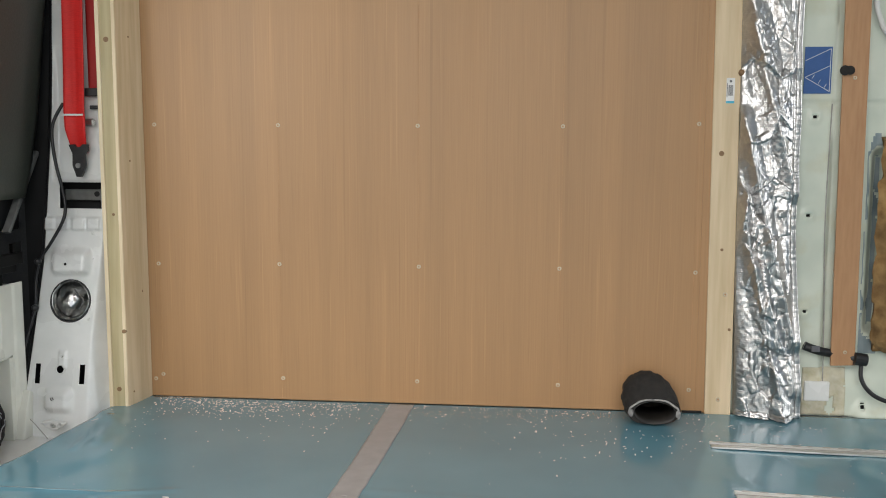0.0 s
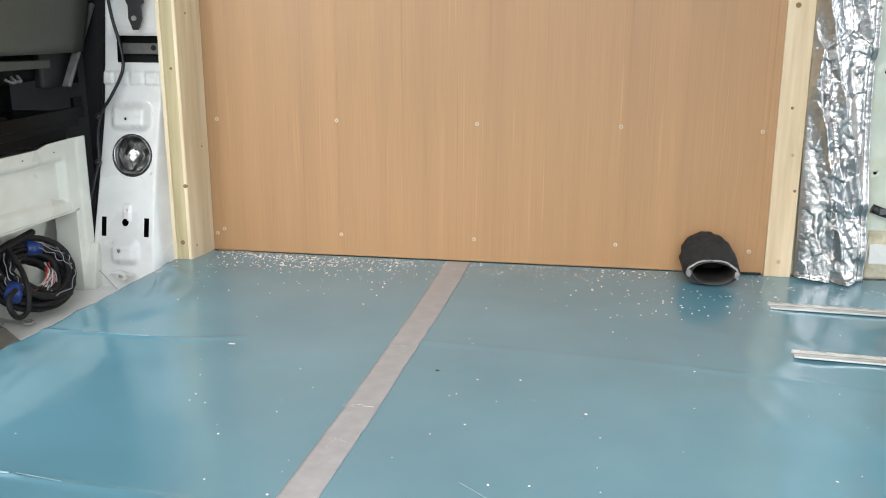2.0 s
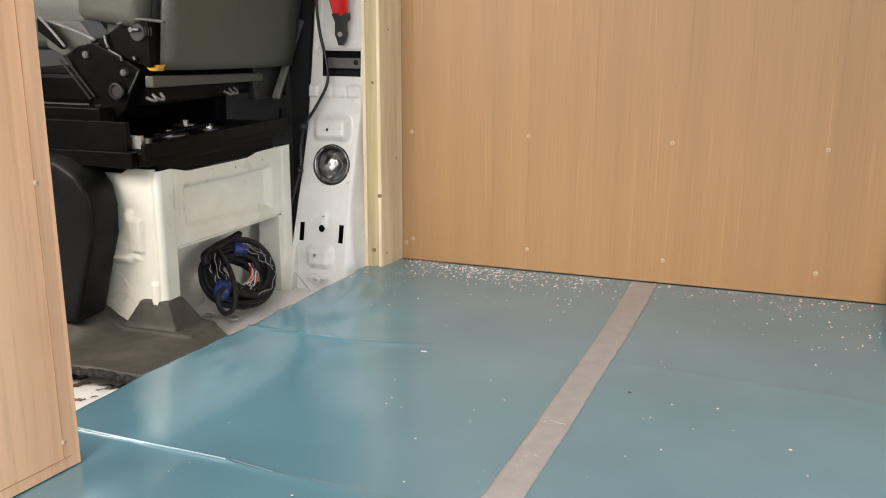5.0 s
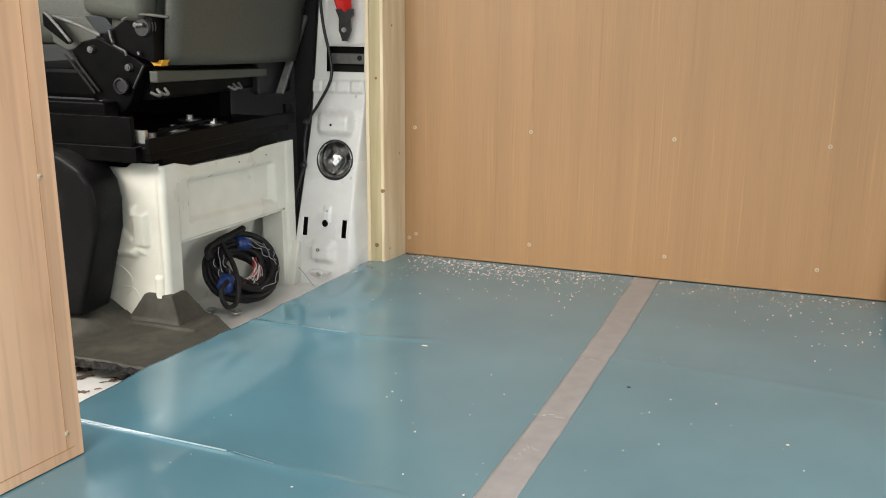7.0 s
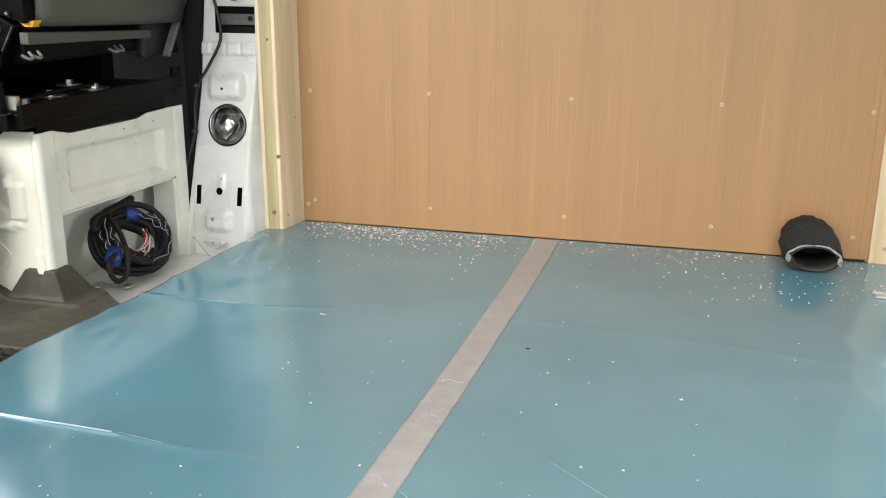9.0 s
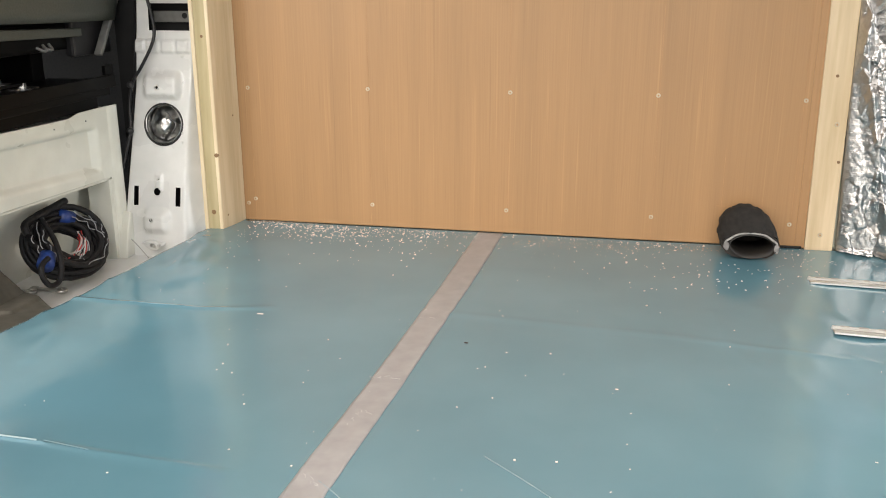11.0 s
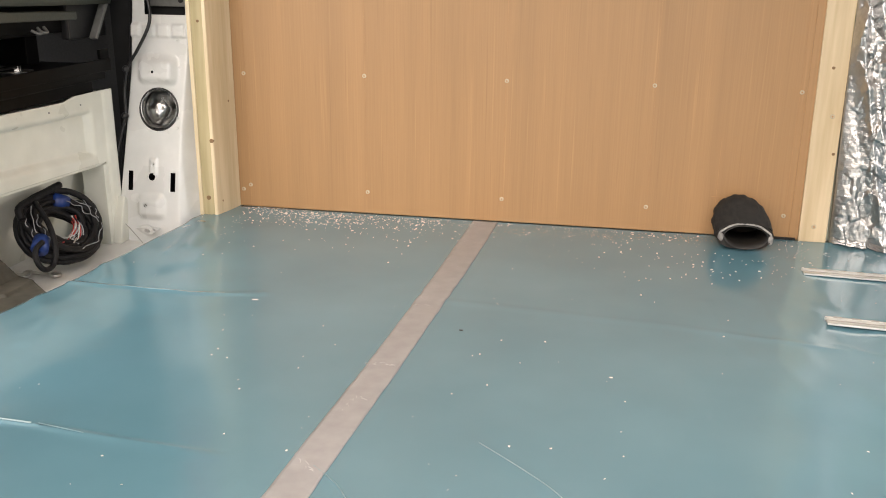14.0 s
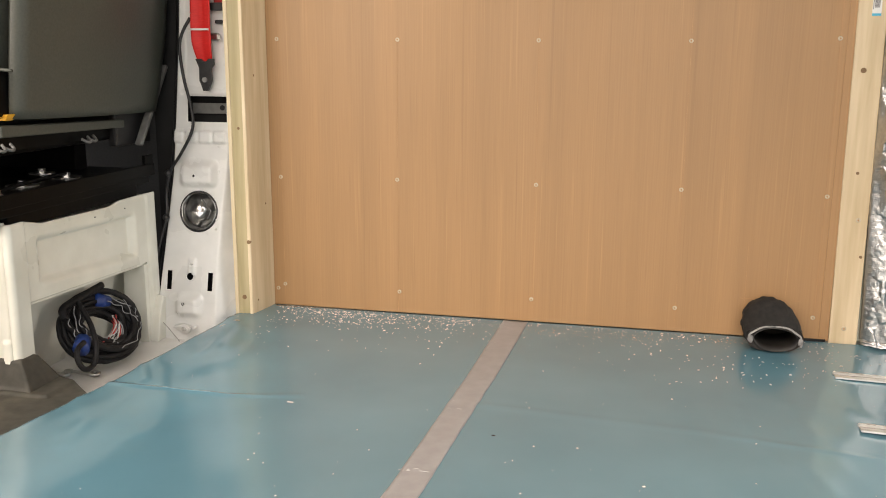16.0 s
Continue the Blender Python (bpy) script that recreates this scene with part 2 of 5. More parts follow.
M_PAPER = surface("white_paper", (0.75, 0.75, 0.73), (0.84, 0.84, 0.82), 60.0, rough=0.5, bump=0)
M_CYAN = surface("cyan_print", (0.05, 0.42, 0.62), (0.07, 0.48, 0.68), 60.0, rough=0.5, bump=0)
M_INK = surface("grey_print", (0.10, 0.10, 0.11), (0.16, 0.16, 0.17), 60.0, rough=0.5, bump=0)
M_STRIP = surface("brown_hardboard", (0.38, 0.20, 0.095), (0.46, 0.26, 0.13), 30.0, (4, 4, 0.5), 0.5, 0, 0.05, 2.0, 0.15)
M_BLUEGREY = surface("worn_blue_grey_paint", (0.16, 0.22, 0.25), (0.34, 0.40, 0.41), 22.0, (2, 1, 0.6), 0.55, 0, 0.2, 6.0, 0.35,
                     grime=(0.06, 0.06, 0.06), grime_amount=0.6)
M_WOOL = surface("brown_fibre_wool", (0.20, 0.11, 0.035), (0.40, 0.25, 0.10), 45.0, rough=0.95, bump=0.8, patch=14.0, patch_depth=0.5, bump_distance=0.01)
M_GLUE = surface("yellowed_adhesive", (0.56, 0.51, 0.34), (0.72, 0.69, 0.56), 60.0, rough=0.7, bump=0.5, patch=20.0, patch_depth=0.4,
                 grime=(0.22, 0.14, 0.06), grime_amount=0.6)
M_OUTSIDE = surface("grey_concrete", (0.30, 0.29, 0.27), (0.42, 0.41, 0.39), 12.0, rough=0.85, bump=0.2)
M_SHELL = surface("white_van_shell", (0.74, 0.74, 0.72), (0.82, 0.82, 0.80), 8.0, rough=0.5, bump=0.03)
M_CABSHELL = surface("plain_grey_cab_lining", (0.14, 0.14, 0.14), (0.19, 0.19, 0.19), 8.0, rough=0.7, bump=0.03)

# ---- builders ----
ORIGIN = {}


def thing(name, loc, label, category, group="", kind=""):
    ob = new(name)
    ob.location = loc
    ob.empty_display_size = 0.05
    ORIGIN[ob] = Vector(loc)
    return tagged(ob, label, category, group, kind)


def part(name, bm, material, parent=None, label="", smooth=False):
    me = bpy.data.meshes.new(name)
    o = ORIGIN.get(parent, Vector((0, 0, 0)))
    bmesh.ops.translate(bm, verts=bm.verts, vec=-o)
    bm.normal_update()
    for f in bm.faces:
        f.smooth = smooth
    bm.to_mesh(me)
    bm.free()
    me.materials.append(material)
    ob = new(name, me)
    ob.parent = parent
    ORIGIN[ob] = o
    return tagged(ob, label)


def solid(name, bm, material, label, category, kind="", group="", smooth=False, base=None):
    """A thing that is one mesh, with its origin at its base."""
    lo = Vector([min(v.co[i] for v in bm.verts) for i in range(3)])
    hi = Vector([max(v.co[i] for v in bm.verts) for i in range(3)])
    o = Vector(base) if base else Vector(((lo.x + hi.x) / 2, (lo.y + hi.y) / 2, lo.z))
    bmesh.ops.translate(bm, verts=bm.verts, vec=-o)
    ob = part(name, bm, material, None, "", smooth)
    ob.location = o
    ORIGIN[ob] = o
    return tagged(ob, label, category, group, kind)


def box(bm, x0, x1, y0, y1, z0, z1, bevel=0.0, segments=2, m=None):
    r = bmesh.ops.create_cube(bm, size=1.0)
    vs = r["verts"]
    for v in vs:
        v.co = Vector((x0 + (v.co.x + 0.5) * (x1 - x0), y0 + (v.co.y + 0.5) * (y1 - y0), z0 + (v.co.z + 0.5) * (z1 - z0)))
        if m:
            v.co = m @ v.co
    if bevel:
        es = list({e for v in vs for e in v.link_edges})
        bmesh.ops.bevel(bm, geom=es, offset=bevel, segments=segments, affect="EDGES", profile=0.6)
    return bm


def boxed(*a, **k):
    return box(bmesh.new(), *a, **k)


def cyl(bm, a, b, r, r2=None, n=20, caps=True):
    a, b = Vector(a), Vector(b)
    d = b - a
    q = d.to_track_quat("Z", "Y").to_matrix().to_4x4()
    bmesh.ops.create_cone(bm, cap_ends=caps, segments=n, radius1=r, radius2=r if r2 is None else r2, depth=d.length,
                          matrix=Matrix.Translation((a + b) / 2) @ q)
    return bm


def tube(bm, pts, r, n=8, close=False):
    """A round bar along a smooth line through pts."""
    pts = [Vector(p) for p in pts]
    line = []
    m = len(pts)
    for i in range(m if close else m - 1):
        p0, p1, p2, p3 = (pts[(i + k) % m] if close else pts[min(max(i + k, 0), m - 1)] for k in (-1, 0, 1, 2))
        for s in range(5):
            t = s / 5
            line.append(0.5 * (2 * p1 + (p2 - p0) * t + (2 * p0 - 5 * p1 + 4 * p2 - p3) * t * t + (3 * p1 - p0 - 3 * p2 + p3) * t ** 3))
    if not close:
        line.append(pts[-1])
    rings = []
    k = len(line)
    ref = Vector((0.3, 0.2, 0.93))
    for i, p in enumerate(line):
        d = (line[(i + 1) % k] - line[i - 1]) if close else (line[min(i + 1, k - 1)] - line[max(i - 1, 0)])
        d.normalize()
        u = d.cross(ref)
        if u.length < 0.05:
            u = d.cross(Vector((1, 0, 0)))
        u.normalize()
        ref = u.cross(d)
        w = d.cross(u)
        rings.append([bm.verts.new(p + r * (math.cos(2 * math.pi * j / n) * u + math.sin(2 * math.pi * j / n) * w)) for j in range(n)])
    for i in range(k if close else k - 1):
        a, b = rings[i], rings[(i + 1) % k]
        for j in range(n):
            bm.faces.new((a[j], a[(j + 1) % n], b[(j + 1) % n], b[j]))
    if not close:
        bm.faces.new(rings[0])
        bm.faces.new(rings[-1])
    return bm


def sheet(us, vs, place, skip=None):
    """A surface over two rows of numbers; skip leaves openings in it."""
    bm = bmesh.new()
    g = [[bm.verts.new(place(u, v)) for v in vs] for u in us]
    for i in range(len(us) - 1):
        for j in range(len(vs) - 1):
            if skip and skip((us[i] + us[i + 1]) / 2, (vs[j] + vs[j + 1]) / 2):
                continue
            bm.faces.new((g[i][j], g[i + 1][j], g[i + 1][j + 1], g[i][j + 1]))
    loose = [v for v in bm.verts if not v.link_faces]
    bmesh.ops.delete(bm, geom=loose, context="VERTS")
    return bm


def steps(a, b, d, extra=()):
    k = max(1, round((b - a) / d))
    out = sorted({round(a + (b - a) * i / k, 5) for i in range(k + 1)} | {e for e in extra if a < e < b})
    return [v for i, v in enumerate(out) if i == 0 or v - out[i - 1] > d * 0.12 or v in extra]


def thick(ob, t, offset=-1.0):
    s = ob.modifiers.new("thickness", "SOLIDIFY")
    s.thickness, s.offset = t, offset
    return ob


def prism(points, axis, a, b, bevel=0.0):
    """A flat outline pushed from a to b along an axis."""
    bm = bmesh.new()

    def at(p, w):
        q = list(p)
        q.insert("xyz".index(axis), w)
        return q
    lo = [bm.verts.new(at(p, a)) for p in points]
    hi = [bm.verts.new(at(p, b)) for p in points]
    k = len(points)
    bm.faces.new(lo)
    bm.faces.new(hi[::-1])
    for i in range(k):
        bm.faces.new((lo[i], lo[(i + 1) % k], hi[(i + 1) % k], hi[i]))
    bmesh.ops.recalc_face_normals(bm, faces=bm.faces)
    if bevel:
        bmesh.ops.bevel(bm, geom=list(bm.edges), offset=bevel, segments=3, affect="EDGES", profile=0.6)
    return bm


def ease(v, a, b):
    t = min(max((v - a) / (b - a), 0.0), 1.0)
    return t * t * (3 - 2 * t)


def along(v, table):
    """Straight-line reading of a table of (place, value)."""
    if v <= table[0][0]:
        return table[0][1]
    for (a, p), (b, q) in zip(table, table[1:]):
        if v <= b:
            return p + (q - p) * (v - a) / (b - a)
    return table[-1][1]


def pad(u, v, cu, cv, hu, hv, soft):
    """1 inside a rounded rectangle, 0 outside, soft between."""
    du, dv = max(abs(u - cu) - hu + soft, 0), max(abs(v - cv) - hv + soft, 0)
    return 1 - ease(math.hypot(du, dv), 0, soft)


def crinkle(p, scale, seed=0.0):
    return noise.noise(Vector((p[0] * scale + seed, p[1] * scale, p[2] * scale)))


def screws(parent, places, r, material, facing="y", slot=True):
    """Countersunk screw heads on one mesh, set in a face that looks along -y or +x."""
    bm = bmesh.new()
    out = Vector((0, -1, 0)) if facing == "y" else Vector((1, 0, 0))
    cyl(bm, -out * 0.004, out * 0.0008, r, r * 0.94, 14)
    cyl(bm, out * 0.0008, out * 0.0014, r * 0.94, r * 0.6, 14)
    me = bpy.data.meshes.new("screw")
    bm.to_mesh(me)
    bm.free()
    me.materials.append(material)
    rb = bmesh.new()
    cyl(rb, out * 0.0014, out * 0.0017, r * 0.36, None, 8)
    rm = bpy.data.meshes.new("screw_recess")
    rb.to_mesh(rm)
    rb.free()
    rm.materials.append(M_PENCIL)
    for p in places:
        s = new("screw", me)
        s.parent = parent
        s.location = Vector(p) - ORIGIN[parent]
        if slot:
            d = new("screw_recess", rm)
            d.parent = s


WALL = 2.123      # face of the far lining
POST_X = -0.364   # inner corner of the timber post

# ---- structure ----
tagged(solid("ground", boxed(-30, 30, -40, 40, -0.72, -0.62), M_OUTSIDE, "grey concrete ground outside the van", "ground"), kind="structure")
tagged(solid("floor", boxed(-0.405, 2.8, 0.36, 2.20, -0.06, -0.006), M_SHELL, "insulated load floor under blue plastic sheet", "floor"), kind="structure")
cab_us, cab_vs = steps(-2.2, -0.40, 0.03), steps(0.36, 2.30, 0.03)
cab = part("cab_floor", sheet(cab_us, cab_vs, lambda x, y: (x, y, -0.06 + 0.0015 * crinkle((x, y, 0), 9))), M_DIRTYFLOOR, smooth=True)
tagged(thick(cab, 0.01), "scuffed white painted steel cab floor", "floor", kind="structure")

wall = bmesh.new()
box(wall, -0.60, 2.8, 2.30, 2.36, -0.1, 1.80)
tagged(solid("wall_north", wall, M_SHELL, "plain van side behind the lining", "wall"), kind="structure")
door_side = bmesh.new()
box(door_side, -2.2, -0.47, 0.30, 0.36, -0.1, 0.75)
box(door_side, -0.62, -0.47, 0.30, 0.36, 0.75, 1.80)
box(door_side, -2.2, -0.62, 0.30, 0.36, 1.35, 1.80)
box(door_side, 1.30, 2.8, 0.30, 0.36, -0.1, 1.80)
box(door_side, -0.47, 1.30, 0.30, 0.36, 1.62, 1.80)
tagged(solid("wall_south", door_side, M_SHELL, "van side with the open sliding door", "wall"), kind="structure")
rear = bmesh.new()
box(rear, 2.8, 2.86, 0.30, 0.45, -0.1, 1.80)
box(rear, 2.8, 2.86, 2.15, 2.36, -0.1, 1.80)
box(rear, 2.8, 2.86, 0.45, 2.15, 1.70, 1.80)
tagged(solid("wall_east", rear, M_SHELL, "plain rear end with its doors open", "wall"), kind="structure")
nose = bmesh.new()
box(nose, -2.26, -2.2, 0.30, 2.36, -0.1, 0.70)
box(nose, -2.26, -2.2, 0.30, 2.36, 1.40, 1.80)
tagged(solid("wall_west", nose, M_CABSHELL, "plain front of the cab below the windscreen", "wall"), kind="structure")
drv = bmesh.new()
box(drv, -2.2, -0.60, 2.24, 2.30, -0.1, 0.78)
box(drv, -2.2, -0.60, 2.24, 2.30, 1.35, 1.80)
tagged(solid("driver_door_lining", drv, M_DOORTRIM, "dark grey lining of the closed driver door", "door"), kind="structure")
tagged(solid("ceiling", boxed(-2.26, 2.86, 0.30, 2.36, 1.80, 1.86), M_SHELL, "plain white van roof", "ceiling"), kind="structure")


# ---- blue sheet on the floor ----
EDGE = [(0.36, -0.501), (1.19, -0.491), (1.32, -0.488), (1.482, -0.467), (1.534, -0.46), (1.594, -0.452), (1.663, -0.447), (1.852, -0.437), (2.02, -0.427), (2.123, -0.427)]


def ridge(x, y, pts, width, height):
    best = 9.0
    for (ax, ay), (bx, by) in zip(pts, pts[1:]):
        dx, dy = bx - ax, by - ay
        t = min(max(((x - ax) * dx + (y - ay) * dy) / (dx * dx + dy * dy), 0), 1)
        best = min(best, math.hypot(x - ax - t * dx, y - ay - t * dy))
    return height * math.exp(-(best / width) ** 2)


FOLDS = [
    (((-0.46, 1.124), (-0.30, 1.117), (-0.19, 1.117)), 0.0020, 0.0030),
    (((-0.19, 1.117), (-0.07, 1.109), (0.05, 1.10)), 0.006, 0.0014),
    (((-0.46, 1.572), (-0.34, 1.574), (-0.22, 1.569), (-0.10, 1.60)), 0.007, 0.0020),
    (((0.32, 1.19), (0.42, 1.10), (0.47, 1.02)), 0.005, 0.0014),
    (((0.20, 1.63), (0.55, 1.60), (0.80, 1.56)), 0.008, 0.0012),
    (((0.70, 1.75), (0.74, 1.55), (0.80, 1.35)), 0.014, 0.0009),
    (((0.80, 1.55), (0.86, 1.35), (0.90, 1.15)), 0.014, 0.0009),
    (((-0.42, 1.99), (-0.36, 1.92), (-0.33, 1.80)), 0.012, 0.0028),
    (((-0.38, 1.96), (-0.30, 1.86), (-0.28, 1.72)), 0.012, 0.0020),
    (((-0.45, 1.50), (-0.38, 1.42), (-0.36, 1.33)), 0.015, 0.0022),
    (((-0.40, 1.93), (-0.37, 1.84), (-0.36, 1.76)), 0.007, 0.0022),
    (((-0.46, 1.70), (-0.41, 1.63), (-0.39, 1.60)), 0.008, 0.0024),
    (((0.13, 1.12), (0.20, 1.06), (0.24, 1.00)), 0.005, 0.0012),
    (((0.62, 1.72), (0.63, 1.60), (0.66, 1.50)), 0.009, 0.0010),
    (((0.72, 1.62), (0.70, 1.50), (0.73, 1.40)), 0.008, 0.0012),
    (((0.84, 1.86), (0.82, 1.76), (0.86, 1.68)), 0.008, 0.0014),
    (((0.92, 1.86), (0.95, 1.78), (0.93, 1.70)), 0.010, 0.0016),
    (((0.80, 1.58), (0.86, 1.54), (0.95, 1.53)), 0.007, 0.0014),
]


def blue(s, y):
    e = along(y, EDGE)
    x = e + s * (1.45 - e)
    near = ease(x, -0.05, -0.45)
    z = 0.0012 * crinkle((x, y, 0), 3.0) + 0.0008 * crinkle((x, y, 3), 8.0) * (1 + 3.5 * near + 3.0 * ease(x, 0.6, 0.9))
    z += 0.0022 * near * ease(y, 0.95, 1.25) * crinkle((x, y, 7), 7.0) + 0.0015 * (near + 1.0 * ease(x, 0.60, 0.80)) * crinkle((x, y * 0.6, 11), 22.0)
    for pts, w, h in FOLDS:
        z += ridge(x, y, pts, w, h)
    z += 0.003 * near
    z -= 0.022 * ease(x, e + 0.012, e)
    return (x, y, z * ease(y, WALL + 0.004, WALL - 0.02) if x > -0.36 else z)


FINE = [round(a + 0.0011 * k, 4) for a in (1.108, 1.560) for k in range(24)]
blue_ss = [i / 230 for i in range(231)]
blue_sheet = part("blue_plastic_sheet", sheet([s ** 1.15 for s in blue_ss], steps(0.365, WALL + 0.003, 0.0085, FINE), blue), M_SHEET, smooth=True)
tagged(thick(blue_sheet, 0.0015), "glossy blue plastic sheet spread creased over the floor", "floor covering", kind="structure")
M_CREASE = surface("stress_whitened_plastic", (0.36, 0.52, 0.57), (0.58, 0.70, 0.73), 60.0, rough=0.3, bump=0.1)
M_FAINT = surface("faint_stress_mark", (0.15, 0.29, 0.345), (0.26, 0.40, 0.45), 90.0, rough=0.3, bump=0.1)
crease = bmesh.new()
tube(crease, [(x, y, 0.0068 - 0.0022 * ease(x, -0.30, -0.17)) for x, y in ((-0.455, 1.1237), (-0.40, 1.1213), (-0.35, 1.1190), (-0.30, 1.117), (-0.25, 1.117), (-0.20, 1.117))], 0.0010, 6)
part("fold_crease", crease, M_CREASE, blue_sheet, "whitened sharp fold in the plastic")
for pts, r in ((((0.325, 1.186), (0.38, 1.14), (0.42, 1.10), (0.45, 1.055), (0.47, 1.02)), 0.0005), (((0.155, 1.10), (0.19, 1.07), (0.215, 1.035)), 0.0005),
               (((-0.34, 1.5745), (-0.30, 1.572), (-0.25, 1.570)), 0.0005), (((-0.19, 1.117), (-0.13, 1.113)), 0.0004)):
    crease = bmesh.new()
    line = []
    for x, y in pts:
        e = along(y, EDGE)
        line.append((x, y, blue((x - e) / (1.45 - e), y)[2] + 0.0004))
    tube(crease, line, r, 5)
    part("fold_crease", crease, M_FAINT, blue_sheet, "faintly whitened fold in the plastic")
rear_floor = part("rear_floor_sheet", sheet(steps(1.4495, 2.8, 0.1), steps(0.365, WALL, 0.1), lambda x, y: (x, y, -0.001)), M_SHEET)
tagged(thick(rear_floor, 0.002), "blue plastic sheet on the rear floor", "floor covering", kind="structure")

TAPE = [(0.36, 0.085), (1.07, 0.124), (1.365, 0.141), (1.75, 0.158), (2.118, 0.168)]


def tape(u, y):
    x = along(y, TAPE) + u * (0.047 + 0.006 * ease(y, 1.4, 2.1)) + 0.0012 * crinkle((0, y, 1), 30)
    z = 0.0012 * crinkle((x, y, 0), 3.0) + 0.0008 * crinkle((x, y, 3), 8.0)
    for pts, w, h in FOLDS:
        z += ridge(x, y, pts, w, h)
    return (x, y, max(z, -0.0005) + 0.0005 + 0.0006 * max(0, crinkle((x * 2, y, 5), 22)))


tp = part("parcel_tape", sheet(steps(0, 1, 0.08), steps(0.37, 2.119, 0.006), tape), M_TAPE, smooth=True)
tagged(thick(tp, 0.0004, 1.0), "long strip of pinkish brown tape across the blue sheet", "tape")

M_SCUFF = surface("scuffed_tape", (0.50, 0.49, 0.49), (0.66, 0.65, 0.65), 80.0, rough=0.5, bump=0.1)
sr = random.Random(21)
for cx, cy, ang, length, k in ((0.161, 1.370, 0.05, 0.040, 7), (0.151, 1.250, 1.45, 0.050, 6), (0.164, 1.266, -0.6, 0.012, 2), (0.146, 1.10, -0.7, 0.034, 6), (0.165, 1.60, 0.1, 0.02, 2)):
    for i in range(k):
        t_ = (i + sr.random()) / k - 0.5
        x = cx + math.cos(ang) * length * t_ + sr.gauss(0, 0.0012)
        y = cy + math.sin(ang) * length * t_ + sr.gauss(0, 0.0016)
        a = ang + sr.gauss(0, 0.5)
        l = sr.uniform(0.003, 0.009)
        z = tape(0.5, y)[2] + 0.0009
        sf = bmesh.new()
        tube(sf, [(x - math.cos(a) * l / 2, y - math.sin(a) * l / 2, z), (x, y + 0.0006, z), (x + math.cos(a) * l / 2, y + math.sin(a) * l / 2, z)], 0.00035, 4)
        part("scuff", sf, M_SCUFF, tp, "whitish scuff")

# ---- far lining ----
panel = thing("wall_panel", (0.235, WALL, 0.003), "reddish veneered plywood lining panel screwed to the van side", "wall panel")
part("board", boxed(POST_X - 0.02, 0.834, WALL, WALL + 0.006, 0.001, 1.75, 0.0008, 1), M_PLY, panel)
COLUMNS = (-0.340, -0.070, 0.228, 0.527, 0.801)
spots = [(x + random.uniform(-0.003, 0.003), WALL, z + random.uniform(-0.003, 0.003)) for x in COLUMNS for z in (0.049, 0.298, 0.597, 0.90, 1.2)]
spots.append((-0.355, WALL, 0.040))
screws(panel, spots, 0.0047, M_BRASS)
for x, z0, z1 in ((-0.070, 0.004, 0.62), (0.229, 0.004, 1.3), (0.528, 0.004, 1.3), (0.800, 0.05, 1.3), (-0.338, 0.004, 0.7), (0.664, 0.05, 0.20), (0.742, 0.05, 0.10)):
    part("pencil_line", boxed(x - 0.0004, x + 0.0004, WALL - 0.0005, WALL + 0.001, z0, z1), M_PENCIL, panel)
part("pencil_line", boxed(0.655, 0.77, WALL - 0.0005, WALL + 0.001, 0.0805, 0.0815), M_PENCIL, panel)
part("edge_strip", boxed(0.812, 0.829, WALL - 0.0022, WALL + 0.001, 0.010, 1.75), M_PLY, panel)
part("torn_edge", boxed(0.785, 0.825, WALL - 0.004, WALL + 0.001, 0.001, 0.005), M_DARK, panel)

# ---- timber post at the cab end ----
post = thing("timber_post", (-0.39, 2.07, 0.0), "pale pine and green treated timber post beside the plywood lining", "post")
part("side_board", prism([(-0.381, 2.029), (-0.3755, 2.029), (POST_X, WALL - 0.001), (POST_X - 0.006, WALL - 0.001)], "z", 0.0, 1.75, 0.0006), M_PINE, post)
part("side_board_edge", prism([(-0.3825, 2.027), (-0.3765, 2.027), (-0.3765, 2.0292), (-0.3825, 2.0292)], "z", 0.0, 1.75), M_PINE_EDGE, post, "pale sawn edge")
part("batten", prism([(-0.4085, 2.030), (-0.3825, 2.030), (-0.372, 2.12), (-0.40, 2.12)], "z", 0.0, 1.75, 0.001), M_TREATED, post, "green treated batten")
part("outer_board", prism([(-0.4165, 2.026), (-0.4088, 2.026), (-0.4005, 2.12), (-0.409, 2.12)], "z", 0.0, 1.75, 0.0006), M_PINE_EDGE, post)
for x, y, z, r in ((-0.396, 2.0305, 0.765, 0.0055), (-0.396, 2.0305, 0.040, 0.0050), (-0.394, 2.0305, 0.41, 0.003)):
    kb = bmesh.new()
    cyl(kb, (x, y - 0.0012, z), (x, y + 0.003, z), r, None, 14)
    part("knot", kb, M_KNOT, post)
for y, z in ((2.075, 0.775), (2.065, 0.52), (2.095, 0.24), (2.05, 0.03)):
    x = -0.3755 + (y - 2.029) / (WALL - 2.03) * 0.0115
    kb = bmesh.new()
    cyl(kb, (x - 0.002, y, z), (x + 0.0008, y, z), 0.0022, None, 10)
    part("nail", kb, M_KNOT, post)
kb = bmesh.new()
cyl(kb, (-0.3795, 2.026, 0.165), (-0.3795, 2.031, 0.165), 0.0045, None, 10)
part("knot", kb, M_KNOT, post)

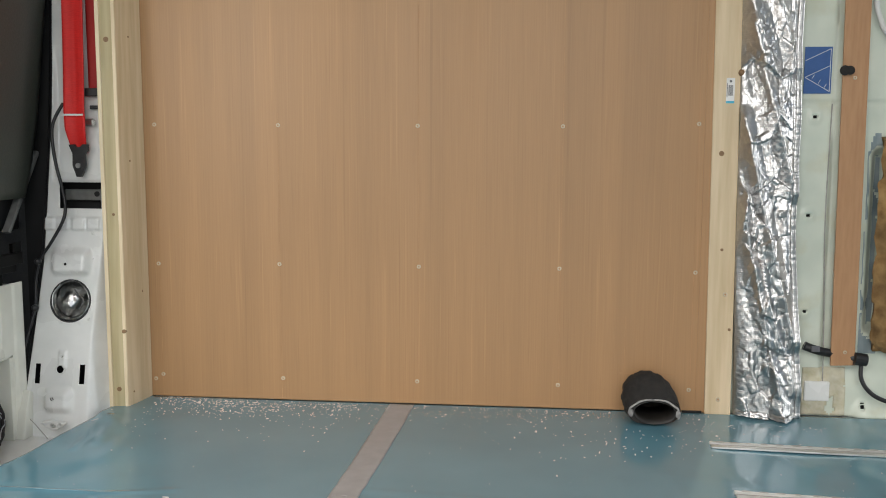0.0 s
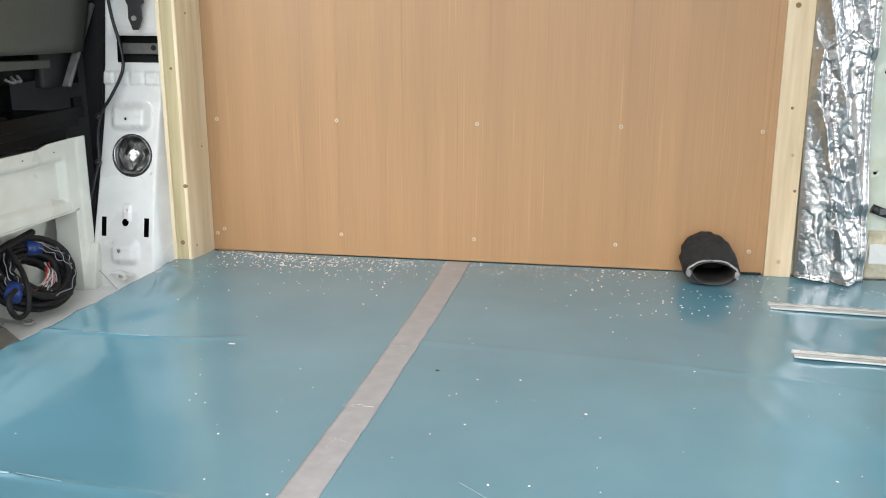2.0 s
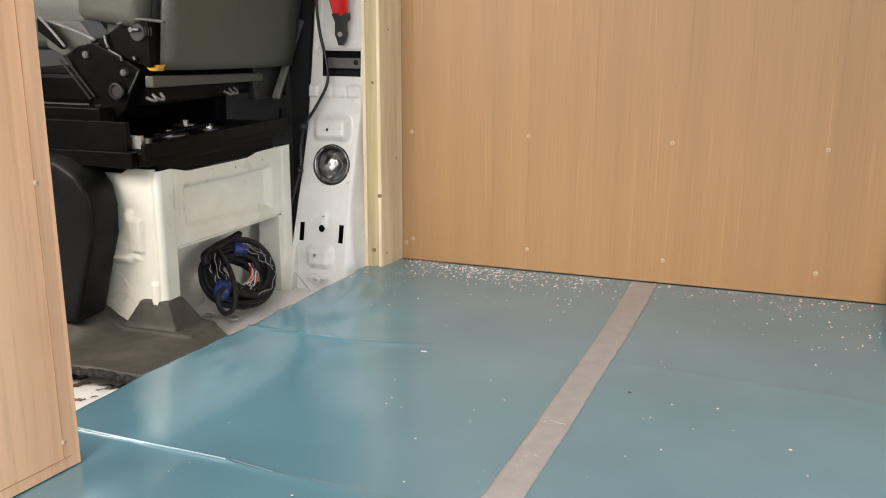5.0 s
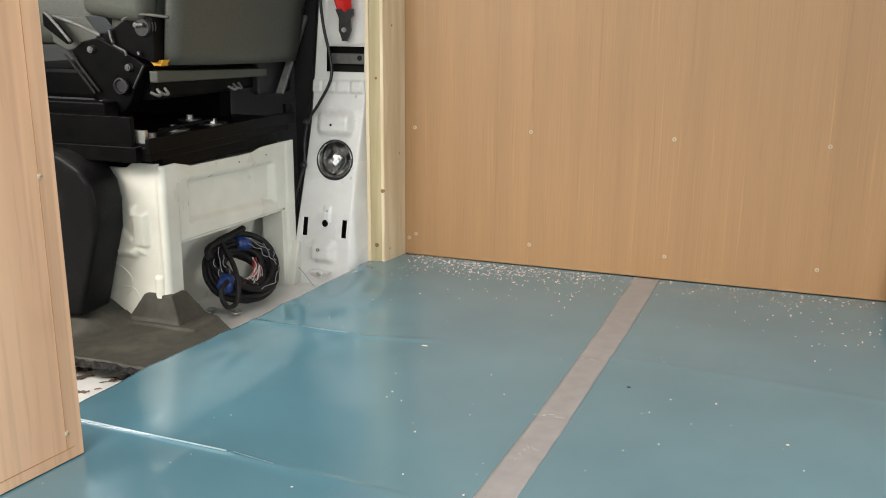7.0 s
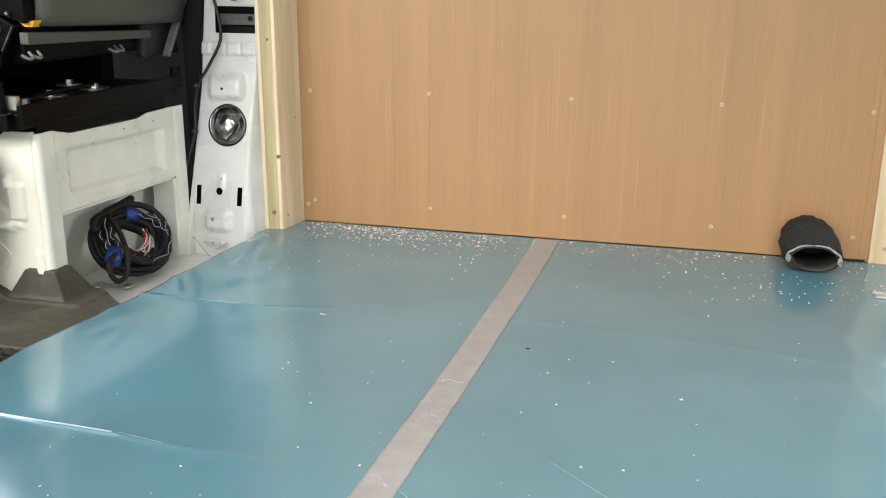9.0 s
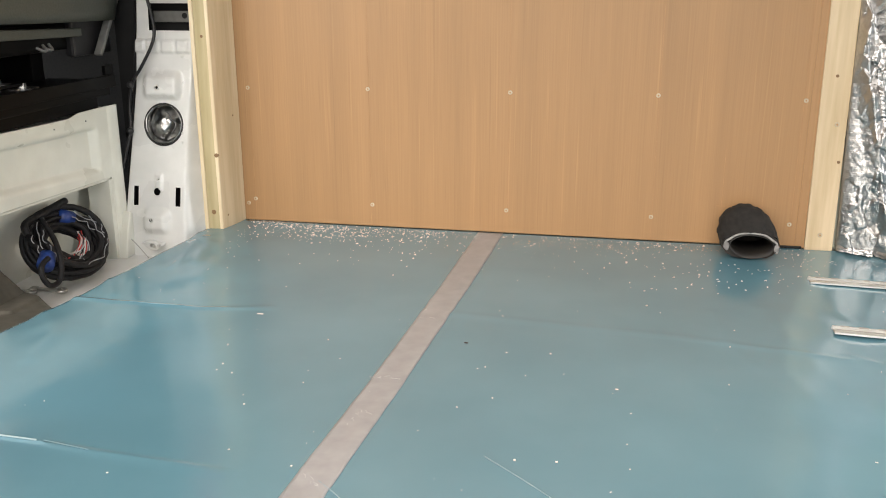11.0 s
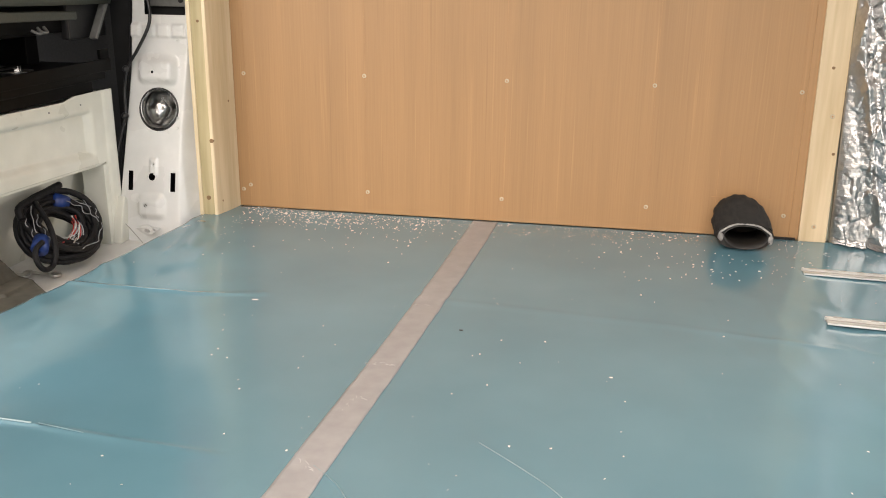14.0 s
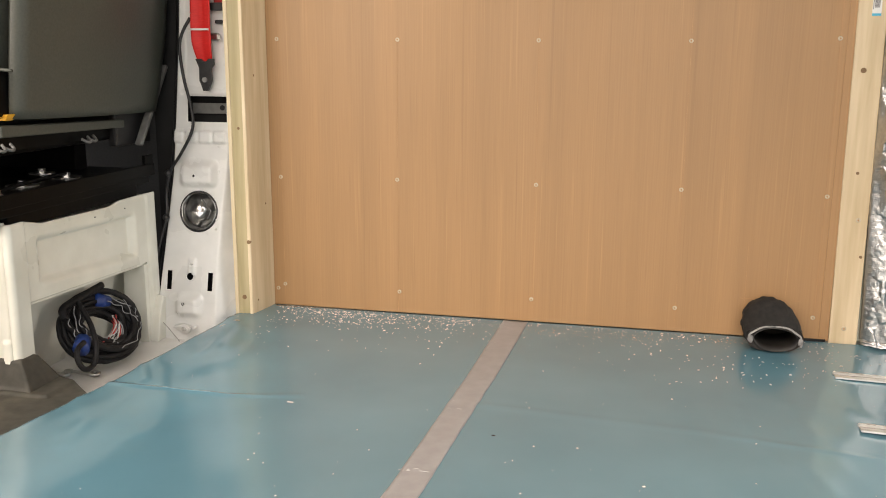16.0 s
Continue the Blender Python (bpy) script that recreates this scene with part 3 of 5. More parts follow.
# ---- timber post at the rear end ----
rpost = thing("timber_post", (0.86, 2.125, 0.0), "pale planed pine upright screwed beside the plywood lining", "post")
part("upright", prism([(0.8305, 0.0), (0.8830, 0.0), (0.8670, 1.75), (0.8160, 1.75)], "y", 2.1165, 2.160, 0.0012), M_PINE, rpost)
screws(rpost, [(0.857, 2.1165, 0.032), (0.863, 2.1165, 0.253)], 0.0050, M_BRASS)
for x, z, r in ((0.845, 0.54, 0.0052), (0.874, 0.18, 0.003), (0.853, 0.345, 0.003)):
    kb = bmesh.new()
    cyl(kb, (x, 2.1152, z), (x, 2.118, z), r, None, 14)
    part("knot", kb, M_KNOT, rpost)
kb = bmesh.new()
bmesh.ops.create_icosphere(kb, subdivisions=2, radius=0.008, matrix=Matrix.Translation((0.879, 2.118, 0.70)))
part("resin_blob", kb, M_KNOT, rpost, smooth=True)
price = thing("price_label", (0.857, 2.116, 0.665), "white barcode label with a cyan stripe on the pine upright", "label")
part("paper", boxed(0.8495, 0.8655, 2.1155, 2.1163, 0.640, 0.690), M_PAPER, price)
part("stripe", boxed(0.8495, 0.8655, 2.1150, 2.1155, 0.640, 0.6445), M_CYAN, price)
for i in range(7):
    part("bar", boxed(0.8535 + i * 0.0013, 0.8535 + i * 0.0013 + 0.0007, 2.1150, 2.1155, 0.655, 0.676), M_INK, price)
part("bar", boxed(0.8505, 0.8515, 2.1150, 2.1155, 0.652, 0.680), M_INK, price)
cyl_bm = bmesh.new()
cyl(cyl_bm, (0.8575, 2.1150, 0.6835), (0.8575, 2.1156, 0.6835), 0.0025, None, 12)
part("mark", cyl_bm, M_INK, price)


# ---- foil insulation ----
def foil_place(u, z):
    x = 0.884 + 0.004 * ease(z, 0.3, 0) - 0.009 * (z / 0.85) + u * (0.110 + 0.010 * ease(z, 0.4, 0.0))
    x += 0.004 * crinkle((u, z, 2), 6) * u
    fold = 0.0
    for u0, z0, u1, z1, w, h in ((0.05, 0.60, 0.95, 0.15, 0.10, 0.020), (0.1, 0.42, 0.75, 0.0, 0.10, 0.016), (0.15, 0.78, 0.98, 0.45, 0.09, 0.014),
                                 (0.2, 1.0, 0.9, 0.70, 0.10, 0.015), (0.35, 0.30, 0.95, 0.05, 0.08, 0.012), (0.05, 0.85, 0.6, 0.66, 0.08, 0.010)):
        du, dz = (u1 - u0) * 0.14, z1 - z0
        pu, pz = (u - u0) * 0.14, z - z0
        t = min(max((pu * du + pz * dz) / (du * du + dz * dz), 0), 1)
        d = math.hypot(pu - t * du, pz - t * dz) / 0.14
        fold += 1.05 * h * max(0.0, 1 - (d / w / 2.0)) ** 1.3
    p = Vector((u * 0.14, 0, z))
    c = 0.0
    for size, tilt, k in ((10, 0.34, 0.0), (23, 0.22, 3.0), (60, 0.09, 5.0)):
        q = Vector(((p.x + 0.35 * p.z + 0.010 * crinkle(p, 14, 2)) * size, k, (0.75 * p.z - 0.30 * p.x + 0.010 * crinkle(p, 11, 6)) * size))
        cell = noise.voronoi(q)[1][0]
        turn = noise.cell_vector(cell * 7.3 + Vector((0.5, 0.5, 0.5)))
        c += tilt / size * ((turn.x - 0.5) * (q.x - cell.x) + (turn.z - 0.5) * (q.z - cell.z)) * 2.0
    c *= ease(u, 1.0, 0.82) * ease(u, 0.0, 0.30)
    c += 0.0012 * crinkle(p, 120, 9)
    belly = 0.020 * math.sin(math.pi * min(max(u, 0), 1)) ** 0.6 + 0.022 * ease(z, 0.35, 0.0) * u
    y = 2.118 - belly - fold - c
    if u > 0.93:
        y += 0.006 - 0.0005 * abs(math.sin(z * 260))
    return (x, y, z + 0.012 - 0.010 * u * ease(z, 0.05, 0) + 0.004 * crinkle(p, 30, 3) * ease(z, 0.06, 0))


def crumple(m):
    """Adds a woven scrim relief to a foil material."""
    nt = m.node_tree
    n = nt.nodes
    tc = n.new("ShaderNodeTexCoord")
    total = None
    for axis in ("X", "Z"):
        w = n.new("ShaderNodeTexWave")
        w.bands_direction = axis
        w.inputs["Scale"].default_value, w.inputs["Distortion"].default_value, w.inputs["Detail Scale"].default_value = 75.0, 1.5, 2.0
        link(nt, tc.outputs["Object"], w.inputs["Vector"])
        if total is None:
            total = w.outputs["Fac"]
        else:
            add = n.new("ShaderNodeMath")
            link(nt, total, add.inputs[0])
            link(nt, w.outputs["Fac"], add.inputs[1])
            total = add.outputs[0]
    bump = n.new("ShaderNodeBump")
    bump.inputs["Strength"].default_value, bump.inputs["Distance"].default_value = 0.07, 0.0012
    link(nt, total, bump.inputs["Height"])
    for node in list(n):
        if node.type == "BUMP" and node != bump:
            link(nt, node.outputs[0], bump.inputs["Normal"])
    link(nt, bump.outputs[0], n["Principled BSDF"].inputs["Normal"])


crumple(M_FOIL)
foil = thing("foil_insulation", (0.95, 2.10, 0.002), "crumpled silver bubble foil insulation hanging beside the pine upright", "insulation")
fo = part("foil_face", sheet(steps(0, 1, 0.016), steps(0.0, 1.3, 0.0022), foil_place), M_FOIL, foil, smooth=True)
thick(fo, 0.0012, 1.0)


def hem(u, z):
    x, y, zz = foil_place(1.0, z)
    return (x - 0.002 + u * 0.010, y - 0.004 - 0.0005 * abs(math.sin(z * 300)) * math.sin(math.pi * u), zz)


thick(part("stitched_hem", sheet(steps(0, 1, 0.2), steps(0.0, 1.3, 0.0025), hem), M_FOIL, foil, "ribbed silver seam", smooth=True), 0.003, 1.0)
thick(part("bottom_fold", sheet(steps(0, 1, 0.02), steps(0, 1, 0.12),
           lambda u, v: (foil_place(u, 0)[0], foil_place(u, 0)[1] - 0.002 - 0.007 * v * (0.6 + 0.9 * crinkle((u, v, 1), 9)),
                         0.004 + 0.010 * (1 - v) + 0.003 * crinkle((u, v, 5), 12))), M_FOIL, foil, smooth=True), 0.001, 1.0)


# ---- bare van body at the rear ----
HOLES = [(1.030, 0.614, 0.0048), (1.026, 0.415, 0.0048), (1.028, 0.218, 0.0048), (1.152, 0.020, 0.0055)]


def body_place(x, z):
    y = 2.142 + 0.006 * ease(abs(z - 0.640), 0.006, 0.0) + 0.010 * ease(x, 1.062, 1.070) * ease(z, 0.05, 0.10) * ease(x, 1.30, 1.20)
    y += 0.035 * pad(x, z, 1.175, 0.36, 0.032, 0.20, 0.025)
    for hx, hz, r in HOLES:
        y -= 0.003 * ease(math.hypot(x - hx, z - hz), 0.016, 0.011)
    y += 0.0008 * crinkle((x, 0, z), 14)
    return (x, y - 0.018 * ease(z, 0.03, 0.0) * ease(x, 1.12, 1.16), z)


hole_us = [h[0] + d for h in HOLES for d in (-h[2], h[2])]
hole_vs = [h[1] + d for h in HOLES for d in (-h[2], h[2])]
body = thing("van_side_body", (1.10, 2.15, 0.0), "aged pale green-white painted steel van side with holes and glue stains", "van body")
bp = part("pressing", sheet(steps(0.86, 1.5, 0.004), steps(-0.002, 1.2, 0.006), body_place,
          lambda x, z: any(math.hypot(x - hx, z - hz) < r for hx, hz, r in HOLES)), M_GREENWHITE, body, smooth=True)
thick(bp, 0.002, 1.0)
part("upper_pressing", boxed(0.86, 2.8, 2.150, 2.156, 1.2, 1.8), M_GREENWHITE, body)
part("rear_pressing", boxed(1.5, 2.8, 2.142, 2.15, 0.0, 1.2), M_GREENWHITE, body)
for hx, hz, r in HOLES:
    y = body_place(hx + r * 1.3, hz)[1]
    rb = bmesh.new()
    tube(rb, [(hx + math.cos(a) * r * 1.08, y, hz + math.sin(a) * r * 1.08) for a in [k * math.pi / 4 for k in range(8)]], 0.0012, 6, True)
    part("hole_rim", rb, M_GREENWHITE, body)
    part("hole_shadow", boxed(hx - r * 1.3, hx + r * 1.3, y + 0.010, y + 0.014, hz - r * 1.3, hz + r * 1.3), M_DARK, body)
part("worn_channel", sheet(steps(1.141, 1.177, 0.004), steps(0.13, 0.588, 0.006),
     lambda x, z: (x + 0.004 * crinkle((0, 0, z), 20), body_place(x, z)[1] - 0.0022, z),
     lambda x, z: crinkle((x, 0, z), 45) > 0.30 + 0.25 * ease(abs(x - 1.158), 0.020, 0.008) or z > 0.585 - 6.0 * (x - 1.158) ** 2 * 30), M_BLUEGREY, body, "worn blue-grey painted channel", smooth=True)
wool = part("fibre_wool", sheet(steps(1.168, 1.26, 0.003), steps(0.14, 0.575, 0.005),
            lambda x, z: (x + 0.006 * crinkle((0, 0, z), 25), 2.150 - 0.022 * pad(x, z, 1.215, 0.36, 0.05, 0.22, 0.03) - 0.006 * crinkle((x, 1, z), 40), z)),
            M_WOOL, None, smooth=True)
tagged(thick(wool, 0.02, 1.0), "brown fibrous insulation wool stuffed in the van side", "insulation")
gl = part("glue_patch", sheet(steps(1.03, 1.118, 0.004), steps(0.0, 0.10, 0.004),
          lambda x, z: (x, body_place(x, z)[1] - 0.0025 - 0.0015 * abs(crinkle((x, 0, z), 60)), z),
          lambda x, z: noise.noise(Vector((x * 40, z * 40, 2))) > 0.42), M_GLUE, body, "yellowed crusty glue stain", smooth=True)
thick(gl, 0.001, 1.0)
part("white_patch", boxed(1.034, 1.085, 2.133, 2.140, 0.030, 0.072, 0.003), M_WHITE, body)
seam_bm = bmesh.new()
tube(seam_bm, [(1.062, 2.139, 0.64), (1.060, 2.139, 0.40), (1.068, 2.139, 0.20), (1.072, 2.139, 0.06)], 0.0013, 6)
part("seam", seam_bm, M_ALUDARK, body)

stk = thing("blue_sticker", (1.033, 2.138, 0.66), "dark blue sticker with white line drawing on the van side", "sticker")
part("film", boxed(1.004, 1.057, 2.1370, 2.1380, 0.660, 0.752), M_STICKERBLUE, stk)
for (x0, z0), (x1, z1) in (((1.006, 0.725), (1.054, 0.748)), ((1.006, 0.692), (1.054, 0.715)), ((1.006, 0.692), (1.054, 0.664)), ((1.054, 0.748), (1.054, 0.664)),
                           ((1.020, 0.690), (1.024, 0.697)), ((1.032, 0.680), (1.036, 0.687)), ((1.044, 0.672), (1.048, 0.679))):
    lb = bmesh.new()
    cyl(lb, (x0, 2.1368, z0), (x1, 2.1368, z1), 0.0006, None, 5)
    part("line", lb, M_PAPER, stk)

strip = thing("hardboard_strip", (1.105, 2.125, 0.108), "long thin brown hardboard strip screwed to the van side", "strip")
part("strip_board", prism([(1.081, 0.108), (1.1285, 0.110), (1.118, 1.3), (1.068, 1.3)], "y", 2.124, 2.129, 0.0006), M_STRIP, strip)
screws(strip, [(1.098, 2.124, 0.690), (1.108, 2.124, 0.137)], 0.004, M_BRASS)
for z in (0.30, 0.80):
    part("spacer", boxed(1.085, 1.108, 2.129, 2.150, z, z + 0.04), M_STRIP, strip)
gr = bmesh.new()
cyl(gr, (1.076, 2.117, 0.704), (1.076, 2.124, 0.704), 0.010, 0.008, 14)
cyl(gr, (1.086, 2.116, 0.704), (1.086, 2.124, 0.704), 0.009, 0.007, 14)
part("rubber_plug", gr, M_FOAM, strip)

harness = thing("wiring_loom", (1.05, 2.12, 0.13), "black taped wiring loom clipped along the van side", "cable")
hb = bmesh.new()
tube(hb, [(1.028, 2.130, 0.148), (1.050, 2.127, 0.140), (1.075, 2.131, 0.134), (1.105, 2.136, 0.130), (1.132, 2.129, 0.123)], 0.009, 10)
part("loom", hb, M_CABLE, harness, smooth=True)
hb = bmesh.new()
tube(hb, [(1.140, 2.120, 0.112), (1.140, 2.115, 0.085), (1.155, 2.112, 0.060), (1.185, 2.110, 0.042), (1.26, 2.112, 0.02)], 0.0045, 8)
part("lead", hb, M_CABLE, harness, smooth=True)
hb = bmesh.new()
cyl(hb, (1.126, 2.122, 0.125), (1.150, 2.122, 0.122), 0.013, None, 14)
part("clip", hb, M_BLACK, harness)
part("tag", boxed(1.040, 1.056, 2.1165, 2.1185, 0.138, 0.150), M_INK, harness)
# White tube modelled in place of the bright highlight on the curved body edge.
wc = bmesh.new()
tube(wc, [(1.130, 2.13, 0.95), (1.132, 2.128, 0.845), (1.138, 2.126, 0.81), (1.156, 2.124, 0.775), (1.21, 2.12, 0.745)], 0.005, 8)
solid("body_edge_highlight", wc, M_WIREWHITE, "white curve standing in for a highlight along the van body's edge", "cable", smooth=True)

# ---- floor strips ----
for (ax, ay), (bx, by) in (((0.803, 1.905), (1.42, 1.868)), ((0.796, 1.663), (1.42, 1.612))):
    d = Vector((bx - ax, by - ay, 0))
    m = Matrix.Translation((ax, ay, 0.0025)) @ Matrix.Rotation(math.atan2(d.y, d.x), 4, "Z")
    t = thing("trim_strip", (ax + d.x / 2, ay + d.y / 2, 0.0025), "ribbed aluminium edging strip lying loose on the blue sheet", "trim strip", "loose trim strips")
    part("flange", boxed(0, d.length, -0.0135, -0.002, 0, 0.0035, 0.0006, 1, m), M_ALU, t)
    part("groove", boxed(0, d.length, -0.002, 0.006, 0, 0.002, 0, 1, m), M_ALUDARK, t)
    part("back_rib", boxed(-0.002, d.length, 0.006, 0.0105, 0, 0.006, 0.0008, 1, m), M_ALU, t)
    for i in range(22):
        part("dirt_patch", boxed(0.01 + i * 0.027, 0.018 + i * 0.027 + 0.008 * random.random(), 0.0062, 0.0102, 0.0058, 0.0066, 0, 1, m), M_ALUDARK, t)


# ---- foam pipe ----
def foam_bend():
    """A short bent length of lagged pipe: thick foam outside, bore with a thin tube."""
    path = [Vector(p) for p in ((0.714, 2.022, 0.0300), (0.712, 2.042, 0.0385), (0.709, 2.066, 0.0465), (0.707, 2.090, 0.0490), (0.706, 2.104, 0.0490))]
    rx, rz = (0.0525, 0.0530, 0.0520, 0.0480, 0.037), (0.0275, 0.0370, 0.0465, 0.0480, 0.038)
    return path, rx, rz


path, rx, rz = foam_bend()
pipe = thing("foam_pipe_elbow", (0.712, 2.06, 0.003), "short black foam-lagged duct piece lying on the blue sheet", "pipe")


def lobe(a, k):
    return 1 + 0.025 * math.sin(2 * a + k) + 0.018 * math.sin(5 * a + 2 * k)


fb = bmesh.new()
NSEG = 36
rings = []
for i in range(len(path)):
    rings.append([fb.verts.new(path[i] + Vector((math.cos(a) * rx[i] * lobe(a, i), 0.004 * math.sin(3 * a), max(math.sin(a) * rz[i] * lobe(a, i), -path[i].z + 0.003))))
                  for a in [2 * math.pi * j / NSEG for j in range(NSEG)]])
for i in range(len(path) - 1):
    for j in range(NSEG):
        fb.faces.new((rings[i][j], rings[i][(j + 1) % NSEG], rings[i + 1][(j + 1) % NSEG], rings[i + 1][j]))
fb.faces.new(rings[-1][::-1])
bmesh.ops.subdivide_edges(fb, edges=list(fb.edges), cuts=2, use_grid_fill=True)
for v in fb.verts:
    if v.co.z > 0.006:
        v.co += 0.0030 * Vector((crinkle(v.co, 80), crinkle(v.co, 80, 3), crinkle(v.co, 60, 8))) + 0.0022 * Vector((crinkle(v.co, 190, 5), 0, crinkle(v.co, 190, 9)))
part("foam_jacket", fb, M_FOAM, pipe, smooth=True)
cb = bmesh.new()
lo = [cb.verts.new(path[0] + Vector((math.cos(a) * rx[0] * lobe(a, 0), 0.004 * math.sin(3 * a), max(math.sin(a) * rz[0] * lobe(a, 0), -0.027))))
      for a in [2 * math.pi * j / NSEG for j in range(NSEG)]]
li = [cb.verts.new(path[0] + Vector((0.002 + math.cos(a) * 0.0400 * lobe(a, 3), 0.002, -0.0025 + math.sin(a) * 0.0228 * lobe(a, 2)))) for a in [2 * math.pi * j / NSEG for j in range(NSEG)]]
for j in range(NSEG):
    cb.faces.new((lo[j], li[j], li[(j + 1) % NSEG], lo[(j + 1) % NSEG]))
part("cut_face", cb, M_FOAM, pipe)
for dx, dz, sx in ((-0.0455, -0.004, 1.0), (0.0475, -0.006, 0.9)):
    wb_ = bmesh.new()
    bmesh.ops.create_icosphere(wb_, subdivisions=2, radius=0.0062)
    for v in wb_.verts:
        v.co = path[0] + Vector((dx + v.co.x * sx, -0.001 + v.co.y * 0.4, dz + v.co.z * 1.5)) + 0.0012 * Vector((crinkle(v.co, 300), 0, crinkle(v.co, 300, 4)))
    part("torn_foam", wb_, M_FOAMCUT, pipe, "pale torn grey foam")
ib = bmesh.new()
irings = []
for i, (dy, s) in enumerate(((-0.002, 1.0), (0.03, 0.98), (0.07, 0.92))):
    irings.append([ib.verts.new(path[0] + Vector((0.002 + math.cos(a) * 0.0400 * lobe(a, 3) * s, dy, -0.0025 + 0.006 * i + math.sin(a) * 0.0228 * lobe(a, 2) * s)))
                   for a in [2 * math.pi * j / NSEG for j in range(NSEG)]])
for i in range(2):
    for j in range(NSEG):
        ib.faces.new((irings[i][j], irings[i + 1][j], irings[i + 1][(j + 1) % NSEG], irings[i][(j + 1) % NSEG]))
ib.faces.new(irings[-1])
rimb = bmesh.new()
tube(rimb, [path[0] + Vector((math.cos(a) * 0.0470 * (1 + 0.04 * math.sin(7 * a)), -0.0015, -0.001 + math.sin(a) * 0.0258)) for a in [0.15 + 0.19 * q for q in range(16)]], 0.0021, 6)
part("pale_rim", rimb, M_PALEFOAM, pipe, "pale frayed foam rim")
thick(part("inner_tube", ib, M_TUBE, pipe, smooth=True), 0.0015, 1.0)

# ---- partition panel by the door ----
near = thing("partition_panel", (-0.40, 0.75, 0.001), "pale pinkish plywood partition panel standing by the door", "panel")
NEAR_M = Matrix.Translation((-0.365, 1.051, 0.0)) @ Matrix.Rotation(radians(-8.0), 4, "Z")
part("board", boxed(-0.012, 0.0, -0.66, 0.0, 0.004, 1.75, 0.0008, 1, NEAR_M), M_PLY_NEAR, near)
screws(near, [NEAR_M @ Vector((0, -0.022, z)) for z in (0.040, 0.36, 0.68, 1.0)] + [NEAR_M @ Vector((0, -0.35, 0.04))], 0.0042, M_BRASS, "x")
part("pencil_line", boxed(-0.0002, 0.0005, -0.60, -0.014, 0.0185, 0.0195, 0, 1, NEAR_M), M_PENCIL, near)
part("pencil_line", boxed(-0.0002, 0.0005, -0.0250, -0.0243, 0.02, 0.80, 0, 1, NEAR_M), M_PENCIL, near)
part("frame_batten", boxed(-0.058, -0.013, -0.66, -0.030, 0.0, 1.75, 0.001, 1, NEAR_M), M_PINE, near)

# ---- door pillar ----
LEFT = [(-0.09, -0.614), (0.136, -0.597), (0.30, -0.585), (0.40, -0.582), (0.465, -0.578), (0.63, -0.568), (0.90, -0.560), (1.3, -0.55)]
LEAN = [(-0.08, 2.000), (0.03, 2.012), (0.20, 2.050), (0.32, 2.075), (0.42, 2.088), (0.60, 2.100), (1.3, 2.125)]
SLOTS = [(-0.5710, 0.071, 0.0056, 0.0205), (-0.4730, 0.072, 0.0058, 0.0205), (-0.4945, 0.446, 0.0465, 0.0285)]
ROUND = [(-0.5210, 0.081, 0.0088), (-0.5085, 0.2225, 0.0425), (-0.5180, 0.301, 0.0040), (-0.5290, 0.023, 0.0042), (-0.5180, 0.107, 0.0026), (-0.500, 0.565, 0.004)]


def pillar_x(x, z):
    return x + (along(z, LEFT) + 0.574) * (1 - ease(x, -0.55, -0.46))


def pillar_place(x, z):
    y = along(z, LEAN)
    lx = along(z, LEFT)
    px = pillar_x(x, z)
    for cx, cz, hx, hz in SLOTS:
        if abs(z - cz) < hz + 0.002 and abs(abs(px - cx) - hx) < 0.0013:
            px = cx + math.copysign(hx, px - cx)
        if abs(px - cx) < hx + 0.0015 and abs(abs(z - cz) - hz) < 0.0018:
            z = cz + math.copysign(hz, z - cz)
    for cx, cz, r in ROUND:
        d = math.hypot(px - cx, z - cz)
        if 0 < d and abs(d - r) < 0.0017:
            px, z = cx + (px - cx) * r / d, cz + (z - cz) * r / d
    y += 0.030 * ease(px, lx + 0.012, lx) + 0.045 * ease(px, -0.460 + 0.02 * ease(z, 0.1, 0.5), -0.425)
    y -= 0.015 * pad(px, z, -0.512, 0.304, 0.050, 0.034, 0.021)
    y -= 0.014 * pad(px, z, -0.522, 0.018, 0.037, 0.031, 0.020)
    y -= 0.004 * pad(px, z, -0.518, 0.10, 0.011, 0.022, 0.006)
    y -= 0.006 * ease(abs(z - 0.385), 0.016, 0.010) * (0.4 + 0.6 * ease(abs((px + 0.60) % 0.034 - 0.017), 0.002, 0.006))
    y += 0.010 * ease(z, 0.474, 0.480) * ease(z, 0.78, 0.70) * ease(px, -0.560, -0.545)
    return (px, y, z)


def inside(x, z):
    px = pillar_x(x, z)
    return any(abs(px - cx) < hx and abs(z - cz) < hz for cx, cz, hx, hz in SLOTS) or any(math.hypot(px - cx, z - cz) < r for cx, cz, r in ROUND)


